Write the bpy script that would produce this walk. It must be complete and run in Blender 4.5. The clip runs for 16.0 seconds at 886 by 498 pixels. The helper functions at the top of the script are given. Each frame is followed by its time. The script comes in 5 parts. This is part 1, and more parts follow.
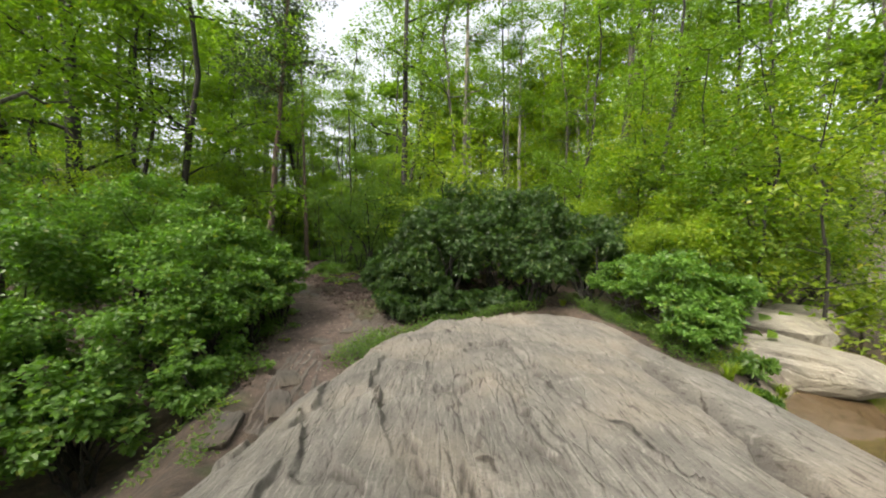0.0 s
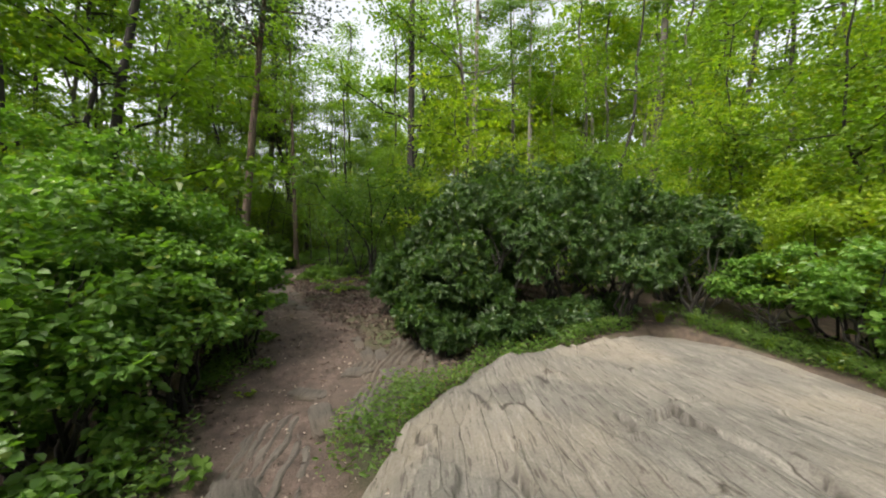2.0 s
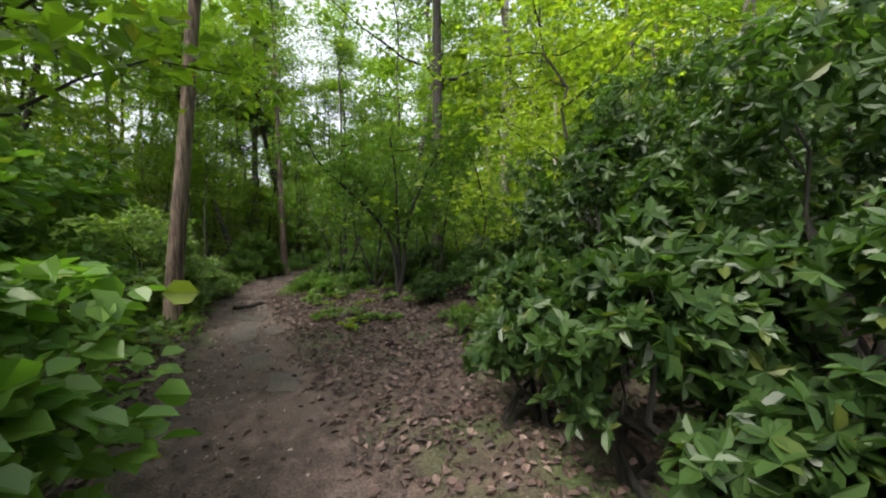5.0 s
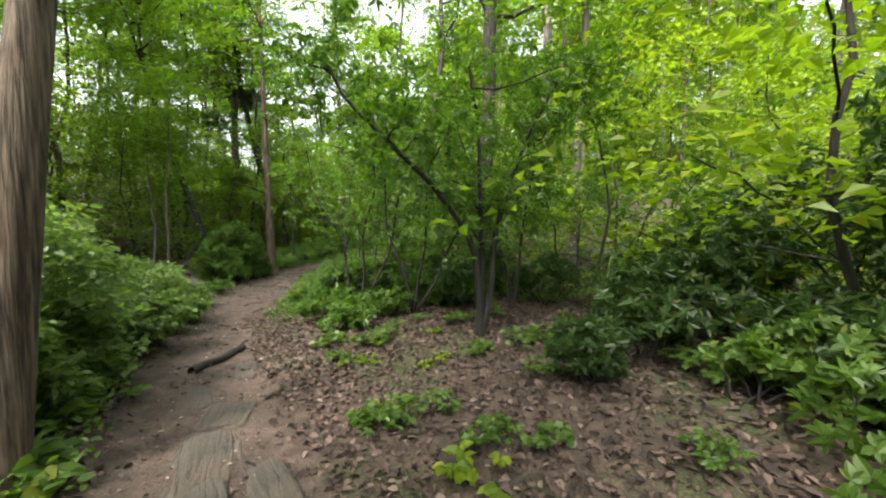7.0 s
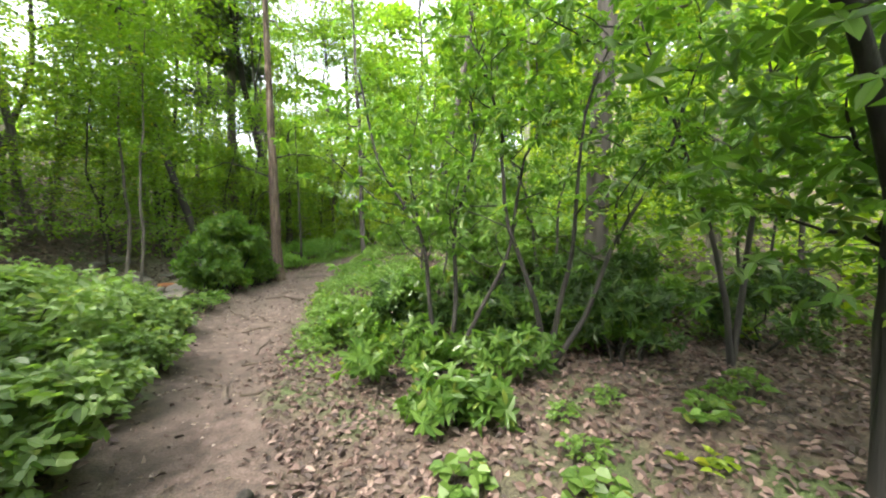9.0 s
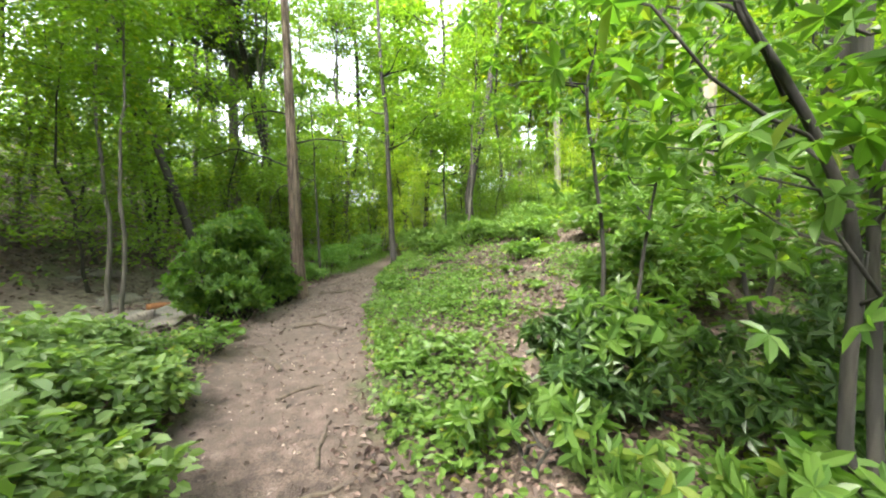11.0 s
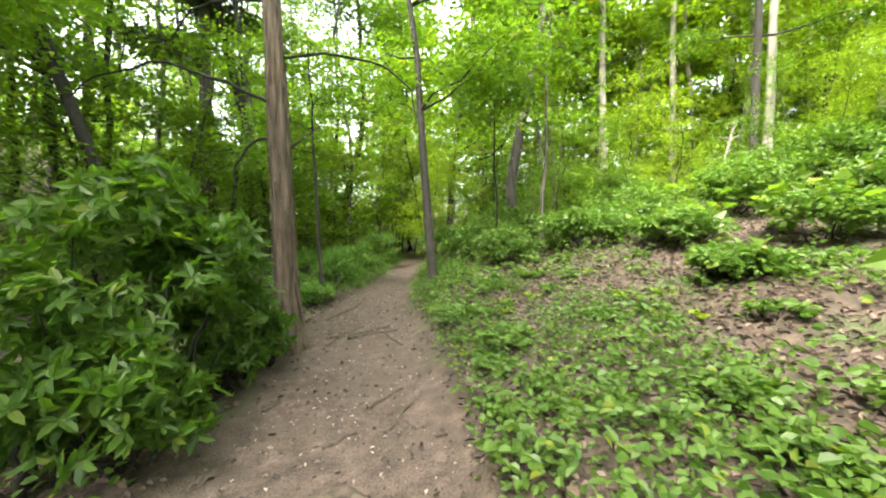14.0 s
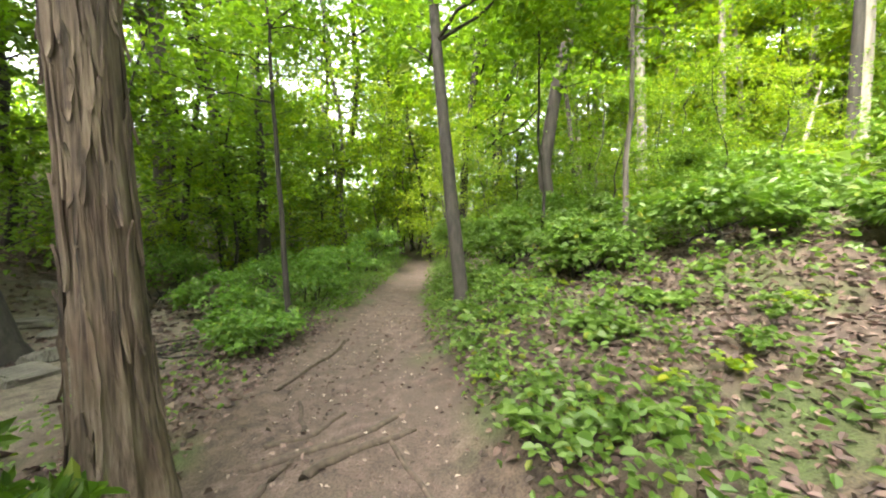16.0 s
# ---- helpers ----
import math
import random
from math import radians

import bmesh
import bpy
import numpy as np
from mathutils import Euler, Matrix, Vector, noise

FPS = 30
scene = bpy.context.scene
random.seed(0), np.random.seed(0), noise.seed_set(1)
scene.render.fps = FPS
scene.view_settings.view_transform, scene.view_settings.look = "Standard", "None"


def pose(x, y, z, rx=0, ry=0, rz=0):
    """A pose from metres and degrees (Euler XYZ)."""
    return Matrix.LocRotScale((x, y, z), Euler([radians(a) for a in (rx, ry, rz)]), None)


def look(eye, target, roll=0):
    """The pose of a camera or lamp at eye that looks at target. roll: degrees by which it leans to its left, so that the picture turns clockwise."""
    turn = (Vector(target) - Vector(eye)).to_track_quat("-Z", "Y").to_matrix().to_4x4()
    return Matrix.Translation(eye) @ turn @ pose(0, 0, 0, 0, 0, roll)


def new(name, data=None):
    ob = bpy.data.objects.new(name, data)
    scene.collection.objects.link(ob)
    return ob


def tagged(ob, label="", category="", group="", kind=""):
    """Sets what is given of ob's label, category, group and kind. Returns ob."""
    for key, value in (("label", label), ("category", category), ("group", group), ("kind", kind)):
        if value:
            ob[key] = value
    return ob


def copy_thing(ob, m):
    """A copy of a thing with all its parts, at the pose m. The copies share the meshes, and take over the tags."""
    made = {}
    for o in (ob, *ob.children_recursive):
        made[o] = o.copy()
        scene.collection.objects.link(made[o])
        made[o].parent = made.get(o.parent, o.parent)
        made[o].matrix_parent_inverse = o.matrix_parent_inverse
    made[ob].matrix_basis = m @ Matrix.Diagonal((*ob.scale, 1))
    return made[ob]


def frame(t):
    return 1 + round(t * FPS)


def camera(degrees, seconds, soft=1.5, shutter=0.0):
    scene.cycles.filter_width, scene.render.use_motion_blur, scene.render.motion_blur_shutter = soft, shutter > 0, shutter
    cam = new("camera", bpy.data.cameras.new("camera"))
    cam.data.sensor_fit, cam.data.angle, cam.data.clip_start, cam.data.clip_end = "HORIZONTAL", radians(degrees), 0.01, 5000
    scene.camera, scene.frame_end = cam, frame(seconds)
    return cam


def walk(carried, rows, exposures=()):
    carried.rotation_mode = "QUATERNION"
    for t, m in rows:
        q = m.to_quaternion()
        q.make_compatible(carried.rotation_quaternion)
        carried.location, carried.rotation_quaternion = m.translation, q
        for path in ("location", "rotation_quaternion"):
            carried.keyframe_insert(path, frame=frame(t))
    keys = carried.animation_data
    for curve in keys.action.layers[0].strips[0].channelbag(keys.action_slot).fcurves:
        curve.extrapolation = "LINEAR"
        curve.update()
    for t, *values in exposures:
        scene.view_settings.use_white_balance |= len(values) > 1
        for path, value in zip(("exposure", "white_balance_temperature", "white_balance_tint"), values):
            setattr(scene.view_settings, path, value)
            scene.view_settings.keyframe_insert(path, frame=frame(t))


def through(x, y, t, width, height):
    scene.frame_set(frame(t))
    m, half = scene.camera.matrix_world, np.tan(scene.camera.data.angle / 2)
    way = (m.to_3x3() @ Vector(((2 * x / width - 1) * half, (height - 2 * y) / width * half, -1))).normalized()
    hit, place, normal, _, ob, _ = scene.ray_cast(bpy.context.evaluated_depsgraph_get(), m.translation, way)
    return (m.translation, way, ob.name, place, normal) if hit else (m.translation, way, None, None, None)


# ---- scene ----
cam = camera(102, 16.0, soft=2.1)
PATH = [
    (0, look((-0.000, -0.000, 1.500), (-0.000, 9.988, 1.009), 0.51)),
    (0.5, look((-0.175, 0.837, 1.450), (-0.104, 10.826, 0.970), 0.21)),
    (1, look((-0.464, 1.618, 1.417), (-0.336, 11.608, 0.998), 0.19)),
    (1.5, look((-0.728, 2.258, 1.316), (-0.572, 12.252, 0.991), 0.20)),
    (2, look((-0.962, 2.936, 1.121), (-0.767, 12.928, 0.767), 0.24)),
    (2.5, look((-1.192, 3.538, 1.001), (-0.969, 13.531, 0.687), 0.31)),
    (3, look((-1.422, 4.333, 1.015), (-1.141, 14.324, 0.682), -0.28)),
    (3.5, look((-1.667, 5.118, 0.953), (-1.354, 15.108, 0.633), -0.52)),
    (4, look((-1.922, 5.919, 0.868), (-1.571, 15.908, 0.575), -0.56)),
    (4.2, look((-2.017, 6.227, 0.841), (-1.671, 16.218, 0.585), -0.53)),
    (6.3, look((-3.496, 9.602, 1.104), (-2.827, 19.563, 0.518), -0.54)),
    (6.5, look((-3.651, 9.970, 1.113), (-2.919, 19.927, 0.539), -0.36)),
    (7, look((-4.014, 10.818, 1.085), (-3.239, 20.766, 0.426), 0.06)),
    (7.5, look((-4.361, 11.576, 1.069), (-3.505, 21.510, 0.309), 0.50)),
    (8, look((-4.687, 12.365, 1.047), (-3.865, 22.302, 0.281), 0.57)),
    (8.5, look((-5.041, 13.124, 1.014), (-4.191, 23.056, 0.226), 0.57)),
    (9, look((-5.428, 13.816, 0.994), (-4.591, 23.751, 0.222), 0.51)),
    (9.5, look((-5.851, 14.451, 0.991), (-5.048, 24.390, 0.230), 0.38)),
    (10, look((-6.181, 15.050, 1.006), (-5.376, 24.992, 0.288), -0.20)),
    (10.2, look((-6.299, 15.280, 0.990), (-5.498, 25.223, 0.286), -0.44)),
    (12.3, look((-7.801, 18.195, 0.670), (-6.752, 28.125, 0.133), 0.62)),
    (12.5, look((-7.870, 18.485, 0.684), (-6.825, 28.415, 0.139), 0.53)),
    (13, look((-8.010, 19.184, 0.702), (-6.946, 29.110, 0.126), 0.27)),
    (13.5, look((-8.079, 19.969, 0.725), (-6.997, 29.892, 0.118), -0.02)),
    (14, look((-8.212, 20.709, 0.715), (-7.119, 30.630, 0.095), -0.19)),
    (14.5, look((-8.250, 21.528, 0.681), (-7.148, 31.445, 0.021), -0.28)),
    (15, look((-8.322, 22.345, 0.687), (-7.237, 32.266, 0.053), -0.42)),
    (15.5, look((-8.352, 23.098, 0.671), (-7.250, 33.015, 0.012), -0.57)),
    (16, look((-8.404, 23.871, 0.580), (-7.271, 33.783, -0.096), -0.76)),
]
walk(cam, PATH, [(0.0, 1.65, 6800, 8), (2.0, 1.55, 6800, 8), (4.0, 1.65, 6300, 13), (6.5, 2.3, 6700, 9), (8.0, 2.92, 6600, 9), (10.0, 3.4, 6400, 9), (12.5, 3.42, 6700, 1), (14.5, 3.42, 6900, 6), (16.0, 3.58, 6900, 10)])

# ---- sky, sun ----
SUN_EL, SUN_AZ = radians(53), radians(-138)  # azimuth measured from +y towards +x
world = bpy.data.worlds.new("sky")
scene.world = world
world.use_nodes = True
wn = world.node_tree.nodes
sky = wn.new("ShaderNodeTexSky")
sky.sky_type = "NISHITA"
sky.sun_disc = False
sky.sun_elevation, sky.sun_rotation = SUN_EL, SUN_AZ
sky.dust_density, sky.ozone_density = 6.0, 0.4
wn["Background"].inputs["Strength"].default_value = 0.15
haze = wn.new("ShaderNodeHueSaturation")
haze.inputs["Saturation"].default_value = 0.3
world.node_tree.links.new(sky.outputs[0], haze.inputs["Color"])
world.node_tree.links.new(haze.outputs[0], wn["Background"].inputs["Color"])
sun = new("sun", bpy.data.lights.new("sun", "SUN"))
sun.data.energy, sun.data.angle, sun.data.color = 1.5, radians(13.0), (1.0, 0.94, 0.82)
sun.matrix_world = look((0, 0, 30), (-math.sin(SUN_AZ) * math.cos(SUN_EL), -math.cos(SUN_AZ) * math.cos(SUN_EL), 30 - math.sin(SUN_EL)))


# ---- materials ----
def material(name):
    m = bpy.data.materials.new(name)
    m.use_nodes = True
    n = m.node_tree.nodes
    return m, n, m.node_tree.links, n["Principled BSDF"]


def ramp(n, stops):
    r = n.new("ShaderNodeValToRGB")
    while len(r.color_ramp.elements) < len(stops):
        r.color_ramp.elements.new(0.5)
    for e, (p, c) in zip(r.color_ramp.elements, stops):
        e.position, e.color = p, (*c, 1)
    return r


def noise_tex(n, l, scale, detail=4.0, stretch=(1, 1, 1), turn=0.0, coord="Object"):
    tc, mp, t = n.new("ShaderNodeTexCoord"), n.new("ShaderNodeMapping"), n.new("ShaderNodeTexNoise")
    mp.inputs["Scale"].default_value = stretch
    mp.inputs["Rotation"].default_value = (0, 0, radians(turn))
    t.inputs["Scale"].default_value, t.inputs["Detail"].default_value = scale, detail
    l.new(tc.outputs[coord], mp.inputs[0])
    l.new(mp.outputs[0], t.inputs["Vector"])
    return t


def mix(n, l, fac, a, b, mode="MIX"):
    m = n.new("ShaderNodeMix")
    m.data_type, m.blend_type = "RGBA", mode
    for sock, v in ((m.inputs[0], fac), (m.inputs[6], a), (m.inputs[7], b)):
        if hasattr(v, "is_linked"):
            l.new(v, sock)
        elif isinstance(v, (int, float)):
            sock.default_value = v
        else:
            sock.default_value = (*v, 1)
    return m.outputs[2]


def bump(n, l, height, bsdf, strength=0.5, dist=0.02):
    b = n.new("ShaderNodeBump")
    b.inputs["Strength"].default_value, b.inputs["Distance"].default_value = strength, dist
    l.new(height, b.inputs["Height"])
    l.new(b.outputs[0], bsdf.inputs["Normal"])


def leaf_material(name, dark, light, yellow, through=0.5, rough=0.45, gloss=0.42):
    m, n, l, p = material(name)
    g = n.new("ShaderNodeNewGeometry")
    r = ramp(n, [(0.0, dark), (0.6, light), (0.93, light), (1.0, yellow)])
    l.new(g.outputs["Random Per Island"], r.inputs[0])
    t = noise_tex(n, l, 0.45, 2.0)
    c = mix(n, l, t.outputs[0], r.outputs[0], dark)
    l.new(c, p.inputs["Base Color"])
    p.inputs["Roughness"].default_value = rough
    p.inputs["Specular IOR Level"].default_value = gloss
    tr, ms = n.new("ShaderNodeBsdfTranslucent"), n.new("ShaderNodeMixShader")
    tc = mix(n, l, 1.0, c, (1.55, 1.8, 0.5), "MULTIPLY")
    l.new(tc, tr.inputs[0])
    ms.inputs[0].default_value = through
    l.new(p.outputs[0], ms.inputs[1])
    l.new(tr.outputs[0], ms.inputs[2])
    l.new(ms.outputs[0], n["Material Output"].inputs[0])
    return m


def bark_material(name, a, b, scale=9.0, relief=0.02):
    m, n, l, p = material(name)
    t = noise_tex(n, l, scale, 8.0, (1, 1, 0.1))
    t2 = noise_tex(n, l, 1.6, 3.0)
    r = ramp(n, [(0.35, a), (0.65, b)])
    l.new(t.outputs[0], r.inputs[0])
    c = mix(n, l, t2.outputs[0], r.outputs[0], tuple(0.6 * v for v in a))
    l.new(c, p.inputs["Base Color"])
    p.inputs["Roughness"].default_value = 0.9
    bump(n, l, t.outputs[0], p, 0.8, relief)
    return m


LAUREL = leaf_material("laurel leaf", (0.018, 0.042, 0.013), (0.066, 0.122, 0.028), (0.16, 0.18, 0.035), 0.45, 0.42, 0.36)
# Laurel leaf copy with light put into its colour, for laurels left too dark
LAUREL_LIT = leaf_material("brightened laurel leaf", (0.045, 0.095, 0.02), (0.12, 0.2, 0.036), (0.22, 0.24, 0.04), 0.55, 0.4, 0.4)
SHRUB = leaf_material("shrub leaf", (0.06, 0.13, 0.026), (0.15, 0.26, 0.045), (0.28, 0.29, 0.04), 0.42, 0.42)
BRIGHT = leaf_material("sunny shrub leaf", (0.115, 0.175, 0.016), (0.24, 0.31, 0.026), (0.4, 0.34, 0.03), 0.55)
CANOPY = leaf_material("canopy leaf", (0.065, 0.12, 0.016), (0.14, 0.212, 0.024), (0.29, 0.26, 0.025), 0.55)
NEEDLE = leaf_material("pine needles", (0.03, 0.05, 0.03), (0.06, 0.085, 0.05), (0.1, 0.1, 0.05), 0.2)
GREYGREEN = leaf_material("grey-green shrub leaf", (0.09, 0.145, 0.05), (0.2, 0.28, 0.1), (0.3, 0.31, 0.06), 0.45, 0.42)
HERB = leaf_material("herb leaf", (0.055, 0.11, 0.02), (0.125, 0.2, 0.04), (0.25, 0.24, 0.03), 0.45)
BARK_DARK = bark_material("dark bark", (0.014, 0.012, 0.0095), (0.043, 0.037, 0.029), 26.0)
BARK_GREY = bark_material("grey bark", (0.055, 0.049, 0.04), (0.155, 0.14, 0.115), 22.0)
BARK_RED = bark_material("shaggy brown bark", (0.026, 0.018, 0.012), (0.145, 0.105, 0.072), 34.0, 0.03)
BARK_PALE = bark_material("pale bark", (0.17, 0.155, 0.13), (0.38, 0.35, 0.3), 9.0, 0.01)


def shaggy_bark(name):
    """Grey-brown fibres in long strips with dark gaps between them."""
    m, n, l, p = material(name)
    fibre, strip, blot = noise_tex(n, l, 60.0, 6.0, (1, 1, 0.05)), noise_tex(n, l, 17.0, 4.0, (1, 1, 0.09)), noise_tex(n, l, 2.2, 4.0)
    r = ramp(n, [(0.36, (0.012, 0.009, 0.007)), (0.45, (0.06, 0.043, 0.031)), (0.55, (0.12, 0.09, 0.066)), (0.7, (0.2, 0.165, 0.13))])
    l.new(mix(n, l, 0.5, fibre.outputs[0], strip.outputs[0]), r.inputs[0])
    w = ramp(n, [(0.45, (0, 0, 0)), (0.65, (0.7, 0.7, 0.7))])
    l.new(blot.outputs[0], w.inputs[0])
    l.new(mix(n, l, w.outputs[0], r.outputs[0], mix(n, l, 1.0, r.outputs[0], (0.62, 0.5, 0.42), "MULTIPLY")), p.inputs["Base Color"])
    p.inputs["Roughness"].default_value = 0.92
    bump(n, l, mix(n, l, 0.55, fibre.outputs[0], strip.outputs[0]), p, 1.0, 0.035)
    return m


def patched_bark(name):
    """Grey bark that has peeled away in tall pale patches."""
    m, n, l, p = material(name)
    t, patch = noise_tex(n, l, 14.0, 7.0, (1, 1, 0.2)), noise_tex(n, l, 3.2, 5.0, (1, 1, 0.45))
    r = ramp(n, [(0.35, (0.06, 0.054, 0.045)), (0.65, (0.2, 0.18, 0.15))])
    l.new(t.outputs[0], r.inputs[0])
    w = ramp(n, [(0.54, (0, 0, 0)), (0.57, (1, 1, 1))])
    l.new(patch.outputs[0], w.inputs[0])
    l.new(mix(n, l, w.outputs[0], r.outputs[0], (0.3, 0.25, 0.18)), p.inputs["Base Color"])
    p.inputs["Roughness"].default_value = 0.9
    bump(n, l, mix(n, l, 0.5, t.outputs[0], w.outputs[0]), p, 0.8, 0.02)
    return m


BARK_SHAGGY = shaggy_bark("shaggy cedar bark")
BARK_PATCHED = patched_bark("grey bark with peeled patches")
TWIG = bark_material("twig bark", (0.009, 0.008, 0.0065), (0.03, 0.026, 0.02), 20.0)


def litter_leaf_material(name, stops):
    m, n, l, p = material(name)
    g = n.new("ShaderNodeNewGeometry")
    r = ramp(n, stops)
    l.new(g.outputs["Random Per Island"], r.inputs[0])
    l.new(r.outputs[0], p.inputs["Base Color"])
    p.inputs["Roughness"].default_value = 0.7
    return m


LITTER = litter_leaf_material("dead leaf", [(0.0, (0.02, 0.012, 0.01)), (0.4, (0.053, 0.032, 0.026)), (0.8, (0.095, 0.059, 0.049)), (1.0, (0.185, 0.132, 0.11))])
SCRAP = litter_leaf_material("leaf scraps and chips", [(0.0, (0.03, 0.02, 0.016)), (0.45, (0.085, 0.058, 0.047)), (0.75, (0.17, 0.125, 0.1)), (1.0, (0.36, 0.3, 0.25))])


def ground_material():
    m, n, l, p = material("forest soil and trodden path")
    a = n.new("ShaderNodeAttribute")
    a.attribute_name = "trodden"
    b = n.new("ShaderNodeAttribute")
    b.attribute_name = "grit"
    fine, mid, big = noise_tex(n, l, 60, 6), noise_tex(n, l, 7, 5), noise_tex(n, l, 0.9, 3)
    soil = ramp(n, [(0.3, (0.035, 0.026, 0.021)), (0.55, (0.08, 0.058, 0.045)), (0.75, (0.125, 0.093, 0.073))])
    l.new(mid.outputs[0], soil.inputs[0])
    path = ramp(n, [(0.3, (0.05, 0.035, 0.03)), (0.5, (0.09, 0.064, 0.055)), (0.72, (0.15, 0.113, 0.098))])
    l.new(mid.outputs[0], path.inputs[0])
    sand = ramp(n, [(0.3, (0.1, 0.083, 0.068)), (0.7, (0.24, 0.21, 0.175))])
    l.new(mid.outputs[0], sand.inputs[0])
    moss = ramp(n, [(0.52, (0, 0, 0)), (0.68, (1, 1, 1))])
    l.new(big.outputs[0], moss.inputs[0])
    c = mix(n, l, moss.outputs[0], soil.outputs[0], (0.05, 0.075, 0.02))
    damp = ramp(n, [(0.46, (0, 0, 0)), (0.64, (0.75, 0.75, 0.75))])
    l.new(noise_tex(n, l, 1.7, 5).outputs[0], damp.inputs[0])
    trod = mix(n, l, damp.outputs[0], path.outputs[0], (0.085, 0.064, 0.053))
    c = mix(n, l, a.outputs["Fac"], c, trod)
    c = mix(n, l, b.outputs["Fac"], c, sand.outputs[0])
    speck = ramp(n, [(0.35, (0.55, 0.52, 0.5)), (0.6, (1.05, 1.03, 1.0))])
    l.new(fine.outputs[0], speck.inputs[0])
    c = mix(n, l, 1.0, c, speck.outputs[0], "MULTIPLY")
    l.new(c, p.inputs["Base Color"])
    p.inputs["Roughness"].default_value = 0.95
    bump(n, l, mix(n, l, 0.6, mid.outputs[0], fine.outputs[0]), p, 0.9, 0.03)
    return m


def rock_material(name, a, b, warm, turn=12.0, cracks=(0.6, 0.63), dashes=0.42):
    m, n, l, p = material(name)
    streak = noise_tex(n, l, 3.0, 10, (3.0, 0.7, 1), turn)
    thin = noise_tex(n, l, 9.0, 8, (4.5, 0.5, 1), turn)
    blot, fine, patch = noise_tex(n, l, 0.7, 5), noise_tex(n, l, 55, 6), noise_tex(n, l, 2.3, 6)
    r = ramp(n, [(0.3, a), (0.5, tuple(0.5 * (u + v) for u, v in zip(a, b))), (0.7, b)])
    l.new(mix(n, l, 0.5, streak.outputs[0], patch.outputs[0]), r.inputs[0])
    w = ramp(n, [(0.46, (0, 0, 0)), (0.62, (0.85, 0.85, 0.85))])
    l.new(blot.outputs[0], w.inputs[0])
    c = mix(n, l, w.outputs[0], r.outputs[0], warm)
    pale = ramp(n, [(0.585, (0, 0, 0)), (0.615, (dashes, dashes, dashes))])
    l.new(thin.outputs[0], pale.inputs[0])
    c = mix(n, l, pale.outputs[0], c, tuple(1.45 * v for v in b))
    dark = ramp(n, [(0.36, (0.3, 0.27, 0.24)), (0.41, (1, 1, 1))])
    l.new(thin.outputs[0], dark.inputs[0])
    c = mix(n, l, 0.7, c, dark.outputs[0], "MULTIPLY")
    sp = ramp(n, [(0.3, (0.6, 0.6, 0.6)), (0.6, (1, 1, 1))])
    l.new(fine.outputs[0], sp.inputs[0])
    c = mix(n, l, 0.7, c, sp.outputs[0], "MULTIPLY")
    vm, vt, ve, cells = n.new("ShaderNodeMapping"), n.new("ShaderNodeTexCoord"), n.new("ShaderNodeTexVoronoi"), n.new("ShaderNodeTexVoronoi")
    vm.inputs["Scale"].default_value, vm.inputs["Rotation"].default_value = (3.6, 0.55, 1.0), (0, 0, radians(turn))
    wobble = n.new("ShaderNodeMix")
    wobble.data_type, wobble.blend_type = "RGBA", "LINEAR_LIGHT"
    wobble.inputs[0].default_value = 0.16
    l.new(vt.outputs["Object"], vm.inputs[0])
    l.new(vm.outputs[0], wobble.inputs[6])
    l.new(patch.outputs["Color"], wobble.inputs[7])
    ve.feature = "DISTANCE_TO_EDGE"
    for tex in (ve, cells):
        tex.inputs["Scale"].default_value = 1.5
        l.new(wobble.outputs[2], tex.inputs["Vector"])
    tone = ramp(n, [(0.0, (0.86, 0.85, 0.84)), (1.0, (1.1, 1.09, 1.07))])
    l.new(cells.outputs["Color"], tone.inputs[0])
    c = mix(n, l, 1.0, c, tone.outputs[0], "MULTIPLY")
    crack = ramp(n, [(0.0, (0.22, 0.19, 0.16)), (0.02, (0.45, 0.42, 0.39)), (0.035, (1, 1, 1))])
    l.new(ve.outputs["Distance"], crack.inputs[0])
    broken = ramp(n, [(cracks[0], (0, 0, 0)), (cracks[1], (1, 1, 1))])
    l.new(patch.outputs[0], broken.inputs[0])
    c = mix(n, l, broken.outputs[0], c, mix(n, l, 1.0, c, crack.outputs[0], "MULTIPLY"))
    # dark joints, plus the strips under edges and the groove's painted shade
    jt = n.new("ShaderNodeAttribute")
    jt.attribute_name = "joint_shade"
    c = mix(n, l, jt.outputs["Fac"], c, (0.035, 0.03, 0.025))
    l.new(c, p.inputs["Base Color"])
    p.inputs["Roughness"].default_value = 0.8
    steps = mix(n, l, 0.55, mix(n, l, 0.35, thin.outputs[0], fine.outputs[0]), mix(n, l, 1.0, cells.outputs["Color"], crack.outputs[0], "MULTIPLY"))
    bump(n, l, steps, p, 1.0, 0.035)
    return m


GROUND = ground_material()
ROCK = rock_material("grey schist", (0.088, 0.081, 0.072), (0.185, 0.172, 0.155), (0.2, 0.175, 0.145))
BEDDED = rock_material("bedded path stone", (0.045, 0.038, 0.033), (0.115, 0.101, 0.088), (0.085, 0.065, 0.05), 15.0, (0.9, 0.95), 0.15)
STONE = rock_material("pale stone", (0.12, 0.11, 0.093), (0.24, 0.22, 0.185), (0.22, 0.195, 0.15), 30.0)


def water_material():
    m, n, l, p = material("creek water")
    p.inputs["Base Color"].default_value = (0.075, 0.05, 0.027, 1)
    p.inputs["Roughness"].default_value = 0.06
    bump(n, l, noise_tex(n, l, 5, 3).outputs[0], p, 0.15, 0.02)
    return m


WATER = water_material()

# ---- mesh helpers ----
rng = np.random.default_rng(7)


